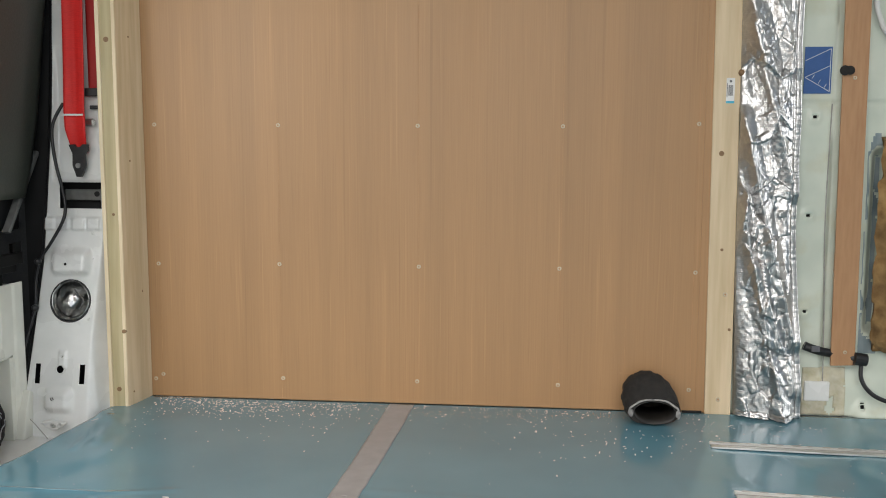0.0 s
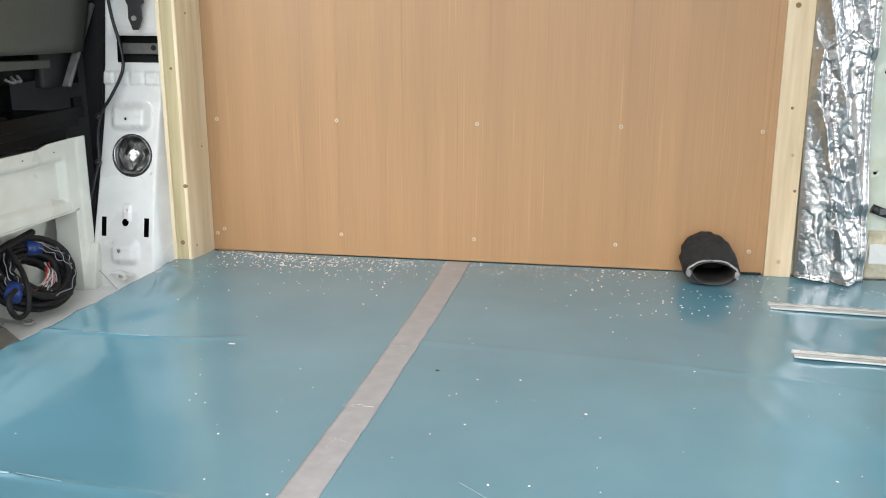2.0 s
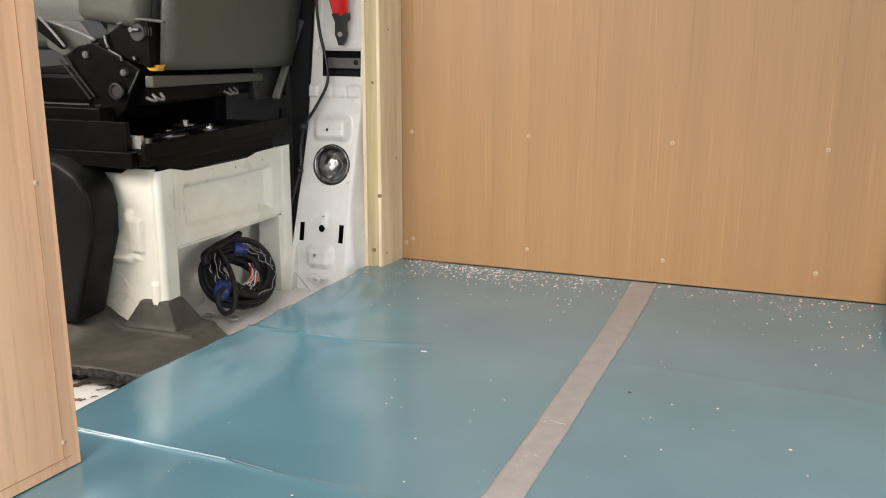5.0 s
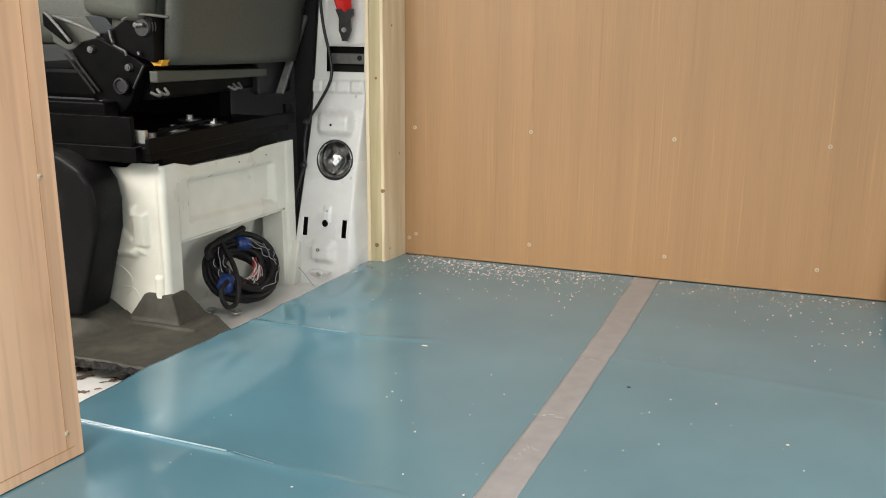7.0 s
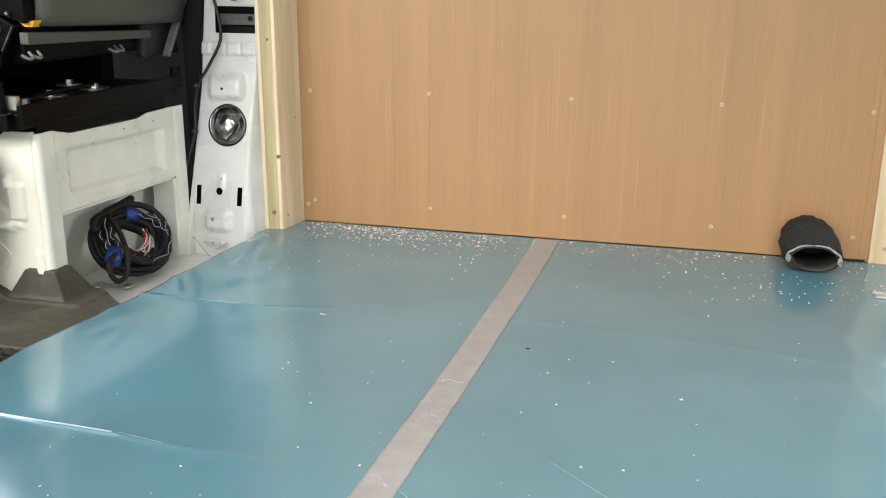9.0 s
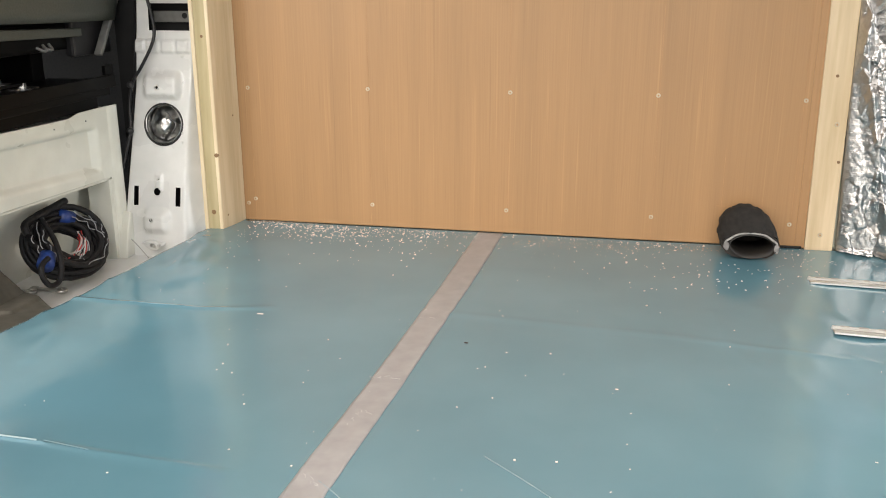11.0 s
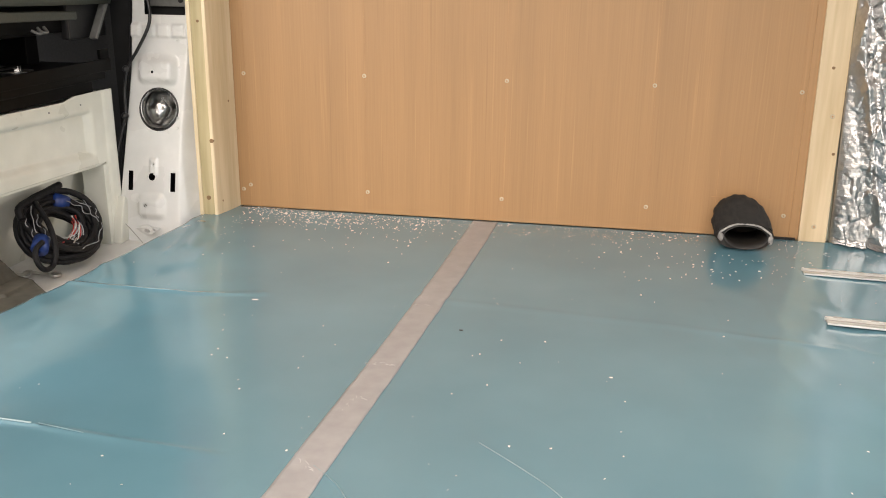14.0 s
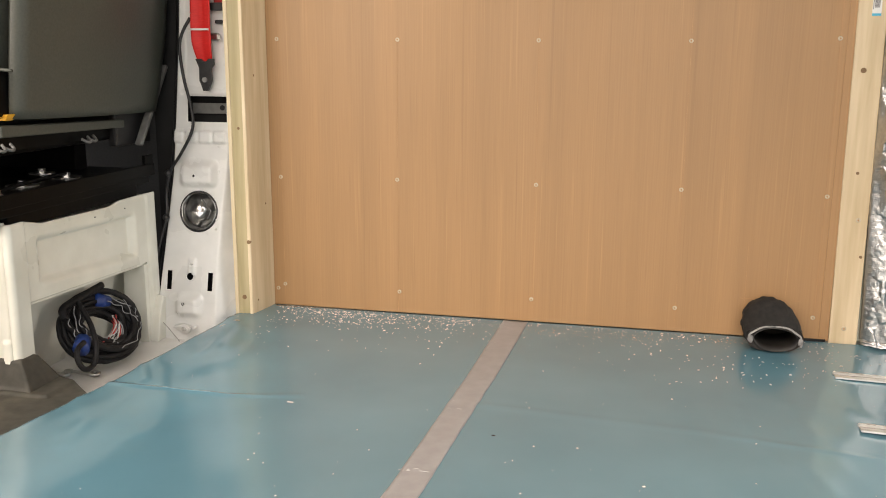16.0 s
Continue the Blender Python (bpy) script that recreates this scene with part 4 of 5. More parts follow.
pillar = thing("door_pillar", (-0.52, 2.05, -0.06), "white painted steel door pillar with pressed bosses, slots and holes", "pillar")
pl = part("pressing", sheet(steps(-0.574, -0.415, 0.0018), steps(-0.075, 1.3, 0.0026), pillar_place, inside), M_WHITE, pillar, smooth=True)
thick(pl, 0.0014, -1.0)
# Black sheet behind the pressing paints the shade seen through its holes and slots.
part("cavity_shade", boxed(-0.66, -0.43, 2.155, 2.160, -0.08, 1.3), M_DARK, pillar)
for cx, cz, r in ROUND:
    y = along(cz, LEAN) - 0.0005
    if r < 0.03:
        y = min(pillar_place(cx + dx, cz)[1] for dx in (-r * 1.3, r * 1.3))
    n_ = 24 if r > 0.02 else 10
    rb = bmesh.new()
    tube(rb, [(cx + math.cos(a) * r * 1.02, y + (along(cz + math.sin(a) * r, LEAN) - along(cz, LEAN)), cz + math.sin(a) * r * 1.02)
              for a in [2 * math.pi * k / n_ for k in range(n_)]], 0.0022 if r > 0.02 else 0.0013, 6, True)
    part("hole_rim", rb, M_BLACK if r > 0.02 else M_WHITE, pillar, smooth=True)
part("bracket", boxed(-0.553, -0.462, 2.135, 2.139, 0.432, 0.456, 0.002), M_SEATLIGHT, pillar, "grey steel bracket")
# Black disc on the bracket, its colour standing for the shade in a hole.
bh = bmesh.new()
cyl(bh, (-0.480, 2.1335, 0.446), (-0.480, 2.136, 0.446), 0.006, None, 12)
part("bracket_hole_shade", bh, M_DARK, pillar)
for z in (0.185, 0.205, 0.31, 0.365):
    part("spot_weld", boxed(-0.469, -0.463, along(z, LEAN) - 0.0015, along(z, LEAN) + 0.003, z - 0.003, z + 0.003, 0.001, 1), M_WHITE, pillar)
fl = bmesh.new()
bmesh.ops.create_icosphere(fl, subdivisions=3, radius=0.008, matrix=Matrix.Translation((-0.522, 1.988, -0.027)))
for v in fl.verts:
    v.co += Vector((2.0 * (v.co.x + 0.522), 0.4 * (v.co.y - 1.988), 0.4 * (v.co.z + 0.027))) + 0.009 * Vector((crinkle(v.co, 160), crinkle(v.co, 120, 5), crinkle(v.co, 120, 9)))
part("sealant", fl, M_WHITE, pillar, "lumpy white sealant", smooth=True)
pin = bmesh.new()
cyl(pin, (-0.517, 1.980, -0.029), (-0.517, 1.970, -0.024), 0.004, None, 8)
cyl(pin, (-0.506, 1.982, -0.027), (-0.502, 1.971, -0.026), 0.004, None, 8)
part("stud", pin, M_STEEL, pillar)
wire = bmesh.new()
tube(wire, [(-0.590, 1.998, -0.012), (-0.566, 1.992, -0.030), (-0.545, 1.985, -0.047), (-0.532, 1.980, -0.057)], 0.0009, 5)
solid("thin_wire", wire, M_ALUDARK, "thin grey wire end by the door pillar", "wire")

duct = thing("foil_duct", (-0.5085, 2.07, 0.178), "silver foil flexible duct pushed into the pillar hole", "duct")


def duct_place(a, v):
    r = 0.0405 * (1 - 0.10 * v) + 0.0022 * math.sin(v * 40 + a)
    c = Vector((-0.5085 - 0.012 * v, 2.052 + 0.12 * v * 0.8, 0.2225 + 0.010 * v))
    p = c + Vector((r * math.cos(a), (r * math.sin(a)) * 0.22, r * math.sin(a)))
    return p + 0.0020 * Vector((crinkle(p, 60), crinkle(p, 60, 3), crinkle(p, 60, 7)))


thick(part("duct_wall", sheet(steps(0, 2 * math.pi, 0.16), steps(0, 1, 0.03), duct_place), M_DUCTFOIL, duct, smooth=True), 0.0008)
def dome(a, v):
    """The crushed, bulging end of the duct."""
    x, z = v * math.cos(a), v * math.sin(a)
    q = x * 0.55 + z * 0.83
    y = 2.044 + 0.034 * v * v + 0.010 * z + 0.0010 * math.sin(10 * q + 5 * x * x) + 0.0030 * max(0.0, crinkle((x, z, 0), 2.2)) + 0.0006 * crinkle((x * 2, z, 4), 5)
    y += 0.016 * ease(x * 0.75 - z * 0.55, 0.25, 0.62)
    return (-0.5090 + 0.0425 * x, y, 0.2232 + 0.0425 * z)


thick(part("crushed_end", sheet(steps(0, 2 * math.pi, 0.07), steps(0.0, 1.0, 0.03), dome), M_DUCTFOIL, duct, smooth=True), 0.0008)
tear = bmesh.new()
tube(tear, [(-0.497, 2.049, 0.250), (-0.488, 2.051, 0.236), (-0.481, 2.056, 0.226), (-0.484, 2.054, 0.214), (-0.491, 2.054, 0.205)], 0.0016, 6)
part("torn_edge", tear, M_FOAMCUT, duct, "pale torn foil edge")

seal = bmesh.new()
tube(seal, [(along(z, LEFT) - 0.010, along(z, LEAN) + 0.045, z) for z in (-0.07, 0.10, 0.25, 0.40, 0.55, 0.75, 1.0, 1.3)], 0.008, 10)
solid("door_seal", seal, M_BLACK, "black rubber door seal along the pillar", "seal", smooth=True)

# ---- seat belt ----
belt = thing("seat_belt", (-0.53, 2.10, 0.49), "red seat belt strap with black anchor on the white pillar", "seat belt")


def strap(u, z):
    x = along(z, [(0.565, -0.4925), (0.60, -0.4940), (0.635, -0.4950), (0.9, -0.4885), (1.3, -0.480)])
    w = along(z, [(0.540, 0.014), (0.575, 0.019), (0.60, 0.0225), (0.9, 0.0225), (1.3, 0.0225)])
    return (x + u * w, 2.078 + 0.003 * math.cos(u * 2) + 0.002 * crinkle((u, 0, z), 6) + 0.010 * ease(z, 0.60, 0.55), z)


thick(part("strap", sheet(steps(-1, 1, 0.2), steps(0.545, 1.3, 0.008), strap), M_RED, belt, smooth=True), 0.0016)
thick(part("inner_strap", sheet(steps(-1, 1, 0.25), steps(0.672, 1.3, 0.02), lambda u, z: (-0.452 + 0.020 * u, 2.100, z)), M_DARKRED, belt, smooth=True), 0.0016)
part("stitch_label", boxed(-0.521, -0.474, 2.0725, 2.0745, 0.6255, 0.6295), M_PAPER, belt, "white worn label edge")
anchor = part("anchor", prism([(-0.512, 0.565), (-0.500, 0.566), (-0.495, 0.560), (-0.487, 0.560), (-0.481, 0.566), (-0.470, 0.566), (-0.470, 0.553), (-0.477, 0.545),
                               (-0.476, 0.520), (-0.482, 0.505), (-0.4865, 0.497), (-0.497, 0.497), (-0.500, 0.507), (-0.505, 0.520), (-0.504, 0.546)], "y", 2.080, 2.088, 0.001), M_BLACK, belt, "black belt anchor")
ab = bmesh.new()
cyl(ab, (-0.491, 2.0765, 0.521), (-0.491, 2.081, 0.521), 0.0055, None, 12)
part("anchor_bolt", ab, M_STEEL, anchor)
belt.location.z -= 0.012
guide = bmesh.new()
box(guide, -0.478, -0.440, 2.092, 2.103, 0.655, 0.672, 0.002)
box(guide, -0.470, -0.445, 2.096, 2.103, 0.628, 0.636, 0.002)
solid("belt_slot_cover", guide, M_BLACK, "black slotted belt outlet in the white pillar", "belt guide")
bolt = bmesh.new()
cyl(bolt, (-0.462, 2.096, 0.600), (-0.506, 2.104, 0.600), 0.0085, 0.0075, 6)
cyl(bolt, (-0.462, 2.092, 0.600), (-0.462, 2.097, 0.600), 0.0045, None, 10)
solid("pillar_bolt", bolt, M_STEEL, "grey bolt in the white pillar", "bolt")

cable = thing("pillar_cable", (-0.53, 2.06, 0.13), "thin black cable running loosely down the white pillar", "cable")
cab_bm = bmesh.new()
tube(cab_bm, [(-0.520, 2.082, 0.640), (-0.538, 2.075, 0.605), (-0.543, 2.072, 0.570), (-0.536, 2.070, 0.513), (-0.522, 2.066, 0.460), (-0.515, 2.062, 0.420), (-0.521, 2.058, 0.390),
              (-0.548, 2.056, 0.345), (-0.574, 2.056, 0.308), (-0.584, 2.053, 0.260), (-0.582, 2.045, 0.212), (-0.594, 2.036, 0.160), (-0.604, 2.028, 0.120)], 0.0035, 8)
part("lead", cab_bm, M_CABLE, cable, smooth=True)
for p in ((-0.576, 2.052, 0.306), (-0.582, 2.042, 0.208)):
    kb = bmesh.new()
    bmesh.ops.create_icosphere(kb, subdivisions=2, radius=0.0078, matrix=Matrix.Translation(p))
    part("clip", kb, M_BLACK, cable, smooth=True)

# ---- driver seat base ----
SX = -0.600
Y0, Y1 = 1.548, 2.022


TOP = [(1.548, 0.279), (1.585, 0.2795), (1.640, 0.267), (1.80, 0.2635), (1.85, 0.2627), (1.885, 0.2690), (2.005, 0.2695), (2.025, 0.268)]


def back_place(y, z):
    x = SX - 0.016 * pad(y, z, 1.783, 0.199 - 0.030 * (y - 1.63), 0.162, 0.047, 0.013)
    x -= 0.010 * ease(y, Y0 + 0.005, Y0) + 0.006 * ease(y, Y1 - 0.004, Y1)
    x += 0.0035 * ease(y, 1.985, 1.9885) + 0.0025 * ease(y, 1.5925, 1.5885)
    if z > 0.22:
        z = 0.22 + (z - 0.22) * (along(y, TOP) - 0.22) / 0.048
    else:
        z += (0.0043 - 0.0123 * (y - 1.586) / 0.396) * min(ease(z, -0.05, 0.10), ease(z, 0.22, 0.14))
    return (x, y, z)


seat_base = thing("seat_pedestal", (-0.80, 1.785, -0.06), "cream white pressed steel driver seat base with an open arch", "seat base")
back = part("back_plate", sheet(steps(Y0, Y1, 0.003, (1.588, 1.978)), steps(-0.06, 0.268, 0.003, (0.128,)), back_place,
            lambda y, z: 1.588 < y < 1.978 and z < 0.128), M_CREAM, seat_base, smooth=True)
thick(back, 0.0025, 1.0)
part("arch_lip", prism([(1.586, 0.1258), (1.980, 0.1135), (1.980, 0.1198), (1.586, 0.1321)], "x", SX - 0.018, SX - 0.0026, 0.001), M_CREAM, seat_base)
part("leg_flange", boxed(SX - 0.05, SX + 0.002, 1.966, 1.9785, -0.06, 0.116, 0.001, 1), M_CREAM, seat_base)
part("leg_flange", boxed(SX - 0.05, SX + 0.002, 1.587, 1.592, -0.06, 0.128, 0.001, 1), M_CREAM, seat_base)


def side_place(x, z):
    y = Y0 - 0.010 * max(pad(x, z, -0.649, 0.160, 0.017, 0.034, 0.006), pad(x, z, -0.664, 0.193, 0.009, 0.013, 0.005)) - 0.006 * pad(x, z, -0.611, 0.035, 0.0165, 0.040, 0.005)
    y -= 0.012 * pad(x, z, -0.712, 0.1165, 0.055, 0.012, 0.005)
    y -= 0.006 * ease((x + 0.6635) + 1.07 * (z - 0.131), 0.006, 0.0) * ease(z, 0.110, 0.118) * ease(z, 0.20, 0.19)
    y += 0.006 * ease(x, SX - 0.012, SX - 0.006)
    return (x, y, z + 0.010 * ease(z, 0.2, 0.26) * ease(x, -0.675, -0.655))


thick(part("side_plate", sheet(steps(-1.05, -0.72, 0.02) + steps(-0.717, SX - 0.006, 0.003), steps(-0.06, 0.272, 0.003), side_place), M_CREAM, seat_base, smooth=True), 0.0025, -1.0)
for pts in (((-0.720, 0.090), (-0.700, 0.084), (-0.682, 0.070), (-0.678, 0.052), (-0.690, 0.034)), ((-0.722, 0.032), (-0.700, 0.046), (-0.676, 0.045), (-0.664, 0.028), (-0.664, 0.010))):
    rib = bmesh.new()
    tube(rib, [(x, Y0 - 0.0008, z) for x, z in pts], 0.0018, 6)
    part("pressed_rib", rib, M_CREAM, seat_base, smooth=True)
part("far_side_plate", boxed(-1.05, SX - 0.008, Y1 - 0.003, Y1, -0.06, 0.262), M_CREAM, seat_base)
part("front_plate", boxed(-1.052, -1.048, Y0, Y1, -0.06, 0.262), M_CREAM, seat_base)
part("top_plate", boxed(-1.05, SX - 0.012, Y0 + 0.004, Y1 - 0.004, 0.252, 0.256), M_CREAM, seat_base)
part("inner_baffle", prism([(-0.712, -0.06), (-0.714, -0.06), (-0.672, 0.10), (-0.622, 0.122), (-0.620, 0.121), (-0.670, 0.099)], "y", Y0 + 0.01, Y1 - 0.005), M_CREAM, seat_base)
part("foot", prism([(1.972, -0.06), (2.049, -0.06), (2.044, -0.040), (2.020, 0.030), (2.002, 0.040), (1.985, 0.0)], "x", SX - 0.004, SX + 0.022, 0.004), M_CREAM, seat_base)
part("foot_bolt", boxed(SX + 0.022, SX + 0.025, 2.006, 2.032, -0.054, -0.034, 0.001, 1), M_ALUDARK, seat_base)
for y, z in ((1.905, 0.250), (1.800, 0.250), (2.008, 0.235), (2.006, 0.10)):
    hb = bmesh.new()
    cyl(hb, (SX - 0.002, y, z), (SX + 0.0042, y, z), 0.0014, None, 8)
    part("rivet_hole", hb, M_INK, seat_base)
nt_ = bmesh.new()
box(nt_, -0.611, -0.602, Y0 + 0.004, Y0 + 0.012, 0.266, 0.2785, 0.001)
part("edge_clip", nt_, M_DARK, seat_base)

# ---- seat slide frame ----
slide = thing("seat_swivel_frame", (-0.80, 1.76, 0.268), "black painted steel seat swivel frame bolted on the seat base", "seat frame")
part("lower_plate", boxed(-1.02, -0.603, 1.56, 1.965, 0.268, 0.292, 0.002), M_STEELBLACK, slide)
part("side_rail", boxed(-1.08, -0.610, 1.500, 1.560, 0.290, 0.318, 0.002), M_STEELBLACK, slide)
part("rear_rail", boxed(-0.640, -0.592, 1.515, 2.000, 0.292, 0.317, 0.003), M_STEELBLACK, slide)
part("pan", boxed(-1.06, -0.592, 1.520, 2.006, 0.317, 0.3215, 0.0015), M_STEELBLACK, slide)
part("rear_lip", boxed(-0.594, -0.585, 1.505, 2.012, 0.308, 0.3325, 0.0015), M_STEELBLACK, slide)
part("rear_upstand", boxed(-0.595, -0.588, 1.98, 2.012, 0.332, 0.352, 0.001), M_STEELBLACK, slide)
part("side_upstand", boxed(-1.06, -0.625, 1.510, 1.520, 0.3175, 0.368, 0.001), M_STEELBLACK, slide)
part("upper_rail", boxed(-1.06, -0.72, 1.56, 1.60, 0.3215, 0.385, 0.003), M_STEELBLACK, slide)
part("upper_rail", boxed(-1.06, -0.72, 1.93, 1.97, 0.3215, 0.385, 0.003), M_STEELBLACK, slide)
for x, y, r in ((-0.683, 1.709, 0.030), (-0.676, 1.832, 0.030), (-0.761, 1.873, 0.026), (-0.640, 1.585, 0.012)):
    wb = bmesh.new()
    cyl(wb, (x, y, 0.3215), (x, y, 0.3235), r, None, 24)
    ws = part("washer", wb, M_STEEL, slide)
    hb = bmesh.new()
    cyl(hb, (x, y, 0.3235), (x, y, 0.332), 0.0078, None, 6)
    part("bolt_head", hb, M_STEEL, ws)
lk = bmesh.new()
tube(lk, [(-0.65, 1.60, 0.326), (-0.665, 1.70, 0.330), (-0.675, 1.84, 0.330)], 0.004, 6)
part("locking_bar", lk, M_STEELBLACK, slide)
part("side_bright_edge", boxed(-0.632, -0.605, 1.5215, 1.530, 0.3215, 0.345, 0.001, 1), M_STEEL, slide, "bare steel latch plate")

# ---- driver seat ----
seat = thing("driver_seat", (-0.85, 1.85, 0.385), "dark grey vinyl driver seat seen from behind on its black frame", "seat")
REC = Matrix.Translation((-0.63, 0, 0.44)) @ Matrix.Rotation(radians(7), 4, "Y") @ Matrix.Translation((0.63, 0, -0.44))


def backrest(y, z):
    """Rear skin of the backrest, gently bowed, rounded at its edges."""
    w = along(z, [(0.44, 2.118), (0.50, 2.135), (0.62, 2.150), (0.9, 2.150), (1.2, 2.12)])
    yy = 1.632 + (y - 0.0) * (w - 1.632)
    x = -0.632 + 0.016 * math.sin(math.pi * y) - 0.07 * ease(y, 0.90, 1.0) ** 2 - 0.010 * ease(y, 0.03, 0.0)
    return REC @ Vector((x, yy, z - 0.012 * y))


thick(part("back_shell", sheet(steps(0, 1, 0.025), steps(0.452, 1.25, 0.02), backrest), M_SEAT, seat, smooth=True), 0.012, 1.0)
part("backrest", boxed(-0.76, -0.655, 1.62, 2.13, 0.47, 1.25, 0.035, 4, REC), M_SEAT, seat, smooth=True)
part("side_bolster", boxed(-0.79, -0.655, 1.585, 1.640, 0.520, 1.20, 0.025, 4, REC), M_SEAT, seat, smooth=True)
part("lower_flap", prism([(1.600, 0.4415), (1.979, 0.4274), (1.979, 0.4107), (1.600, 0.4205)], "x", -0.648, -0.630, 0.003), M_SEAT, seat)
part("under_pan", boxed(-1.08, -0.655, 1.62, 2.06, 0.385, 0.44, 0.008), M_STEELBLACK, seat)
part("cushion", boxed(-1.15, -0.80, 1.66, 2.12, 0.48, 0.60, 0.04, 4), M_SEAT, seat, smooth=True)
part("side_trim", prism([(2.150, 0.535), (2.142, 0.540), (2.015, 0.372), (2.024, 0.368)], "x", -0.632, -0.616, 0.002), M_SEATLIGHT, seat, "grey plastic edge trim")
part("dark_filler", boxed(-0.66, -0.640, 1.96, 2.10, 0.37, 0.46, 0.006), M_BLACK, seat)
for y, z in ((1.600, 0.4034), (1.622, 0.4035), (1.849, 0.397), (1.868, 0.3975)):
    hk = bmesh.new()
    tube(hk, [(-0.640, y - 0.010, z + 0.001), (-0.630, y - 0.004, z - 0.005), (-0.630, y + 0.006, z - 0.004), (-0.640, y + 0.010, z + 0.005)], 0.0030, 6)
    part("spring_hook", hk, M_SEATLIGHT, seat, "pale metal spring hook", smooth=True)

hinge = part("recliner", prism([(-0.8156, 0.4739), (-0.7879, 0.4913), (-0.7512, 0.4985), (-0.7153, 0.4824), (-0.6837, 0.468), (-0.6526, 0.4515), (-0.6791, 0.4079), (-0.692, 0.3802), (-0.7103, 0.363), (-0.7312, 0.3649), (-0.7561, 0.3708), (-0.7686, 0.3946), (-0.7916, 0.4386)], "y", 1.598, 1.628, 0.003), M_STEELBLACK, seat, "black steel recliner hinge plate")
for x, z, r in ((-0.766, 0.477, 0.0072), (-0.686, 0.4466, 0.0072), (-0.751, 0.381, 0.0066)):
    hb = bmesh.new()
    cyl(hb, (x, 1.598, z), (x, 1.590, z), r, r * 0.85, 14)
    cyl(hb, (x, 1.592, z), (x, 1.5885, z), r * 0.5, None, 8)
    part("hinge_bolt", hb, M_BOLT, hinge)
kb = bmesh.new()
cyl(kb, (-0.703, 1.599, 0.4134), (-0.703, 1.590, 0.4134), 0.012, 0.011, 20)
tube(kb, [(-0.703 + 0.0130 * math.cos(q * math.pi / 8), 1.589, 0.4134 + 0.0130 * math.sin(q * math.pi / 8)) for q in range(16)], 0.0026, 6, True)
part("hinge_knob", kb, M_BLACK, hinge, smooth=False)
part("recliner_pocket", prism([(-0.7469, 0.4996), (-0.6901, 0.5305), (-0.661, 0.5385), (-0.632, 0.5351), (-0.632, 0.4616), (-0.6362, 0.4552), (-0.6519, 0.4604), (-0.7156, 0.4791)], "y", 1.599, 1.640, 0.003), M_STEELBLACK, seat)
kb = bmesh.new()
cyl(kb, (-0.652, 1.600, 0.5170), (-0.652, 1.594, 0.5170), 0.017, 0.015, 24)
for k in range(3):
    tube(kb, [(-0.634 + 0.006 * k, 1.593, 0.526), (-0.632 + 0.006 * k, 1.592, 0.518), (-0.634 + 0.006 * k, 1.593, 0.511)], 0.0012, 5)
part("hinge_cover", kb, M_BLACK, hinge)
hb = bmesh.new()
cyl(hb, (-0.6615, 1.595, 0.5215), (-0.6615, 1.588, 0.5215), 0.0055, 0.0045, 12)
cyl(hb, (-0.657, 1.590, 0.5215), (-0.644, 1.590, 0.5215), 0.0035, None, 8)
part("hinge_bolt", hb, M_BOLT, hinge)
part("yellow_tip", prism([(-0.6558, 0.4592), (-0.6237, 0.4605), (-0.6298, 0.4492), (-0.6458, 0.4495)], "y", 1.612, 1.634, 0.002), M_YELLOW, seat, "yellow plastic tip")
for pts in ((((-0.8251, 0.4669), (-0.7963, 0.435), (-0.764, 0.3975)), ((-0.8143, 0.4736), (-0.7834, 0.4354), (-0.7538, 0.4013)))):
    rod = bmesh.new()
    tube(rod, [(x, 1.592, z) for x, z in pts], 0.0022, 6)
    part("recliner_rod", rod, M_BLACK, seat)
part("cushion_corner", prism([(-0.8684, 0.5366), (-0.7843, 0.5365), (-0.7556, 0.504), (-0.7682, 0.4897), (-0.8304, 0.4716), (-0.8634, 0.4882)], "y", 1.606, 1.660, 0.004), M_SEAT, seat)
lever = bmesh.new()
tube(lever, [(x, 1.600, z) for x, z in [(-0.8515, 0.5353), (-0.8159, 0.5262), (-0.7748, 0.5132), (-0.7483, 0.5022)]], 0.0030, 8)
part("cover_edge", lever, M_SEATLIGHT, seat, "pale piped edge", smooth=True)
part("release_lever", prism([(-0.8595, 0.541), (-0.8433, 0.5327), (-0.8036, 0.4908), (-0.8102, 0.4853), (-0.8603, 0.5174)], "y", 1.582, 1.594, 0.002), M_STEELBLACK, seat, "black release lever with a grey edge")
lever = bmesh.new()
tube(lever, [(x, 1.581, z) for x, z in [(-0.8525, 0.5427), (-0.8274, 0.5195), (-0.8001, 0.4903)]], 0.0028, 8)
part("lever_edge", lever, M_SEATLIGHT, seat, "grey lever edge", smooth=True)
piping = bmesh.new()
tube(piping, [(x, 1.592, z) for x, z in [(-0.6902, 0.5292), (-0.6733, 0.5365), (-0.6449, 0.5396), (-0.5919, 0.5351)]], 0.0030, 8)
part("cover_piping", piping, M_SEAT, seat, smooth=True)
for pts, r in (((((-0.7205, 0.5131), (-0.7186, 0.499), (-0.7138, 0.4891)), 0.003), (((-0.7142, 0.4857), (-0.6991, 0.4794), (-0.6893, 0.4746), (-0.6887, 0.4673)), 0.0022), (((-0.6619, 0.4751), (-0.6592, 0.4692)), 0.003), (((-0.6526, 0.4515), (-0.6646, 0.4318), (-0.6789, 0.4096)), 0.0016))):
    lk_ = bmesh.new()
    tube(lk_, [(x, 1.592, z) for x, z in pts], r, 6)
    part("link", lk_, M_BOLT, seat, smooth=True)

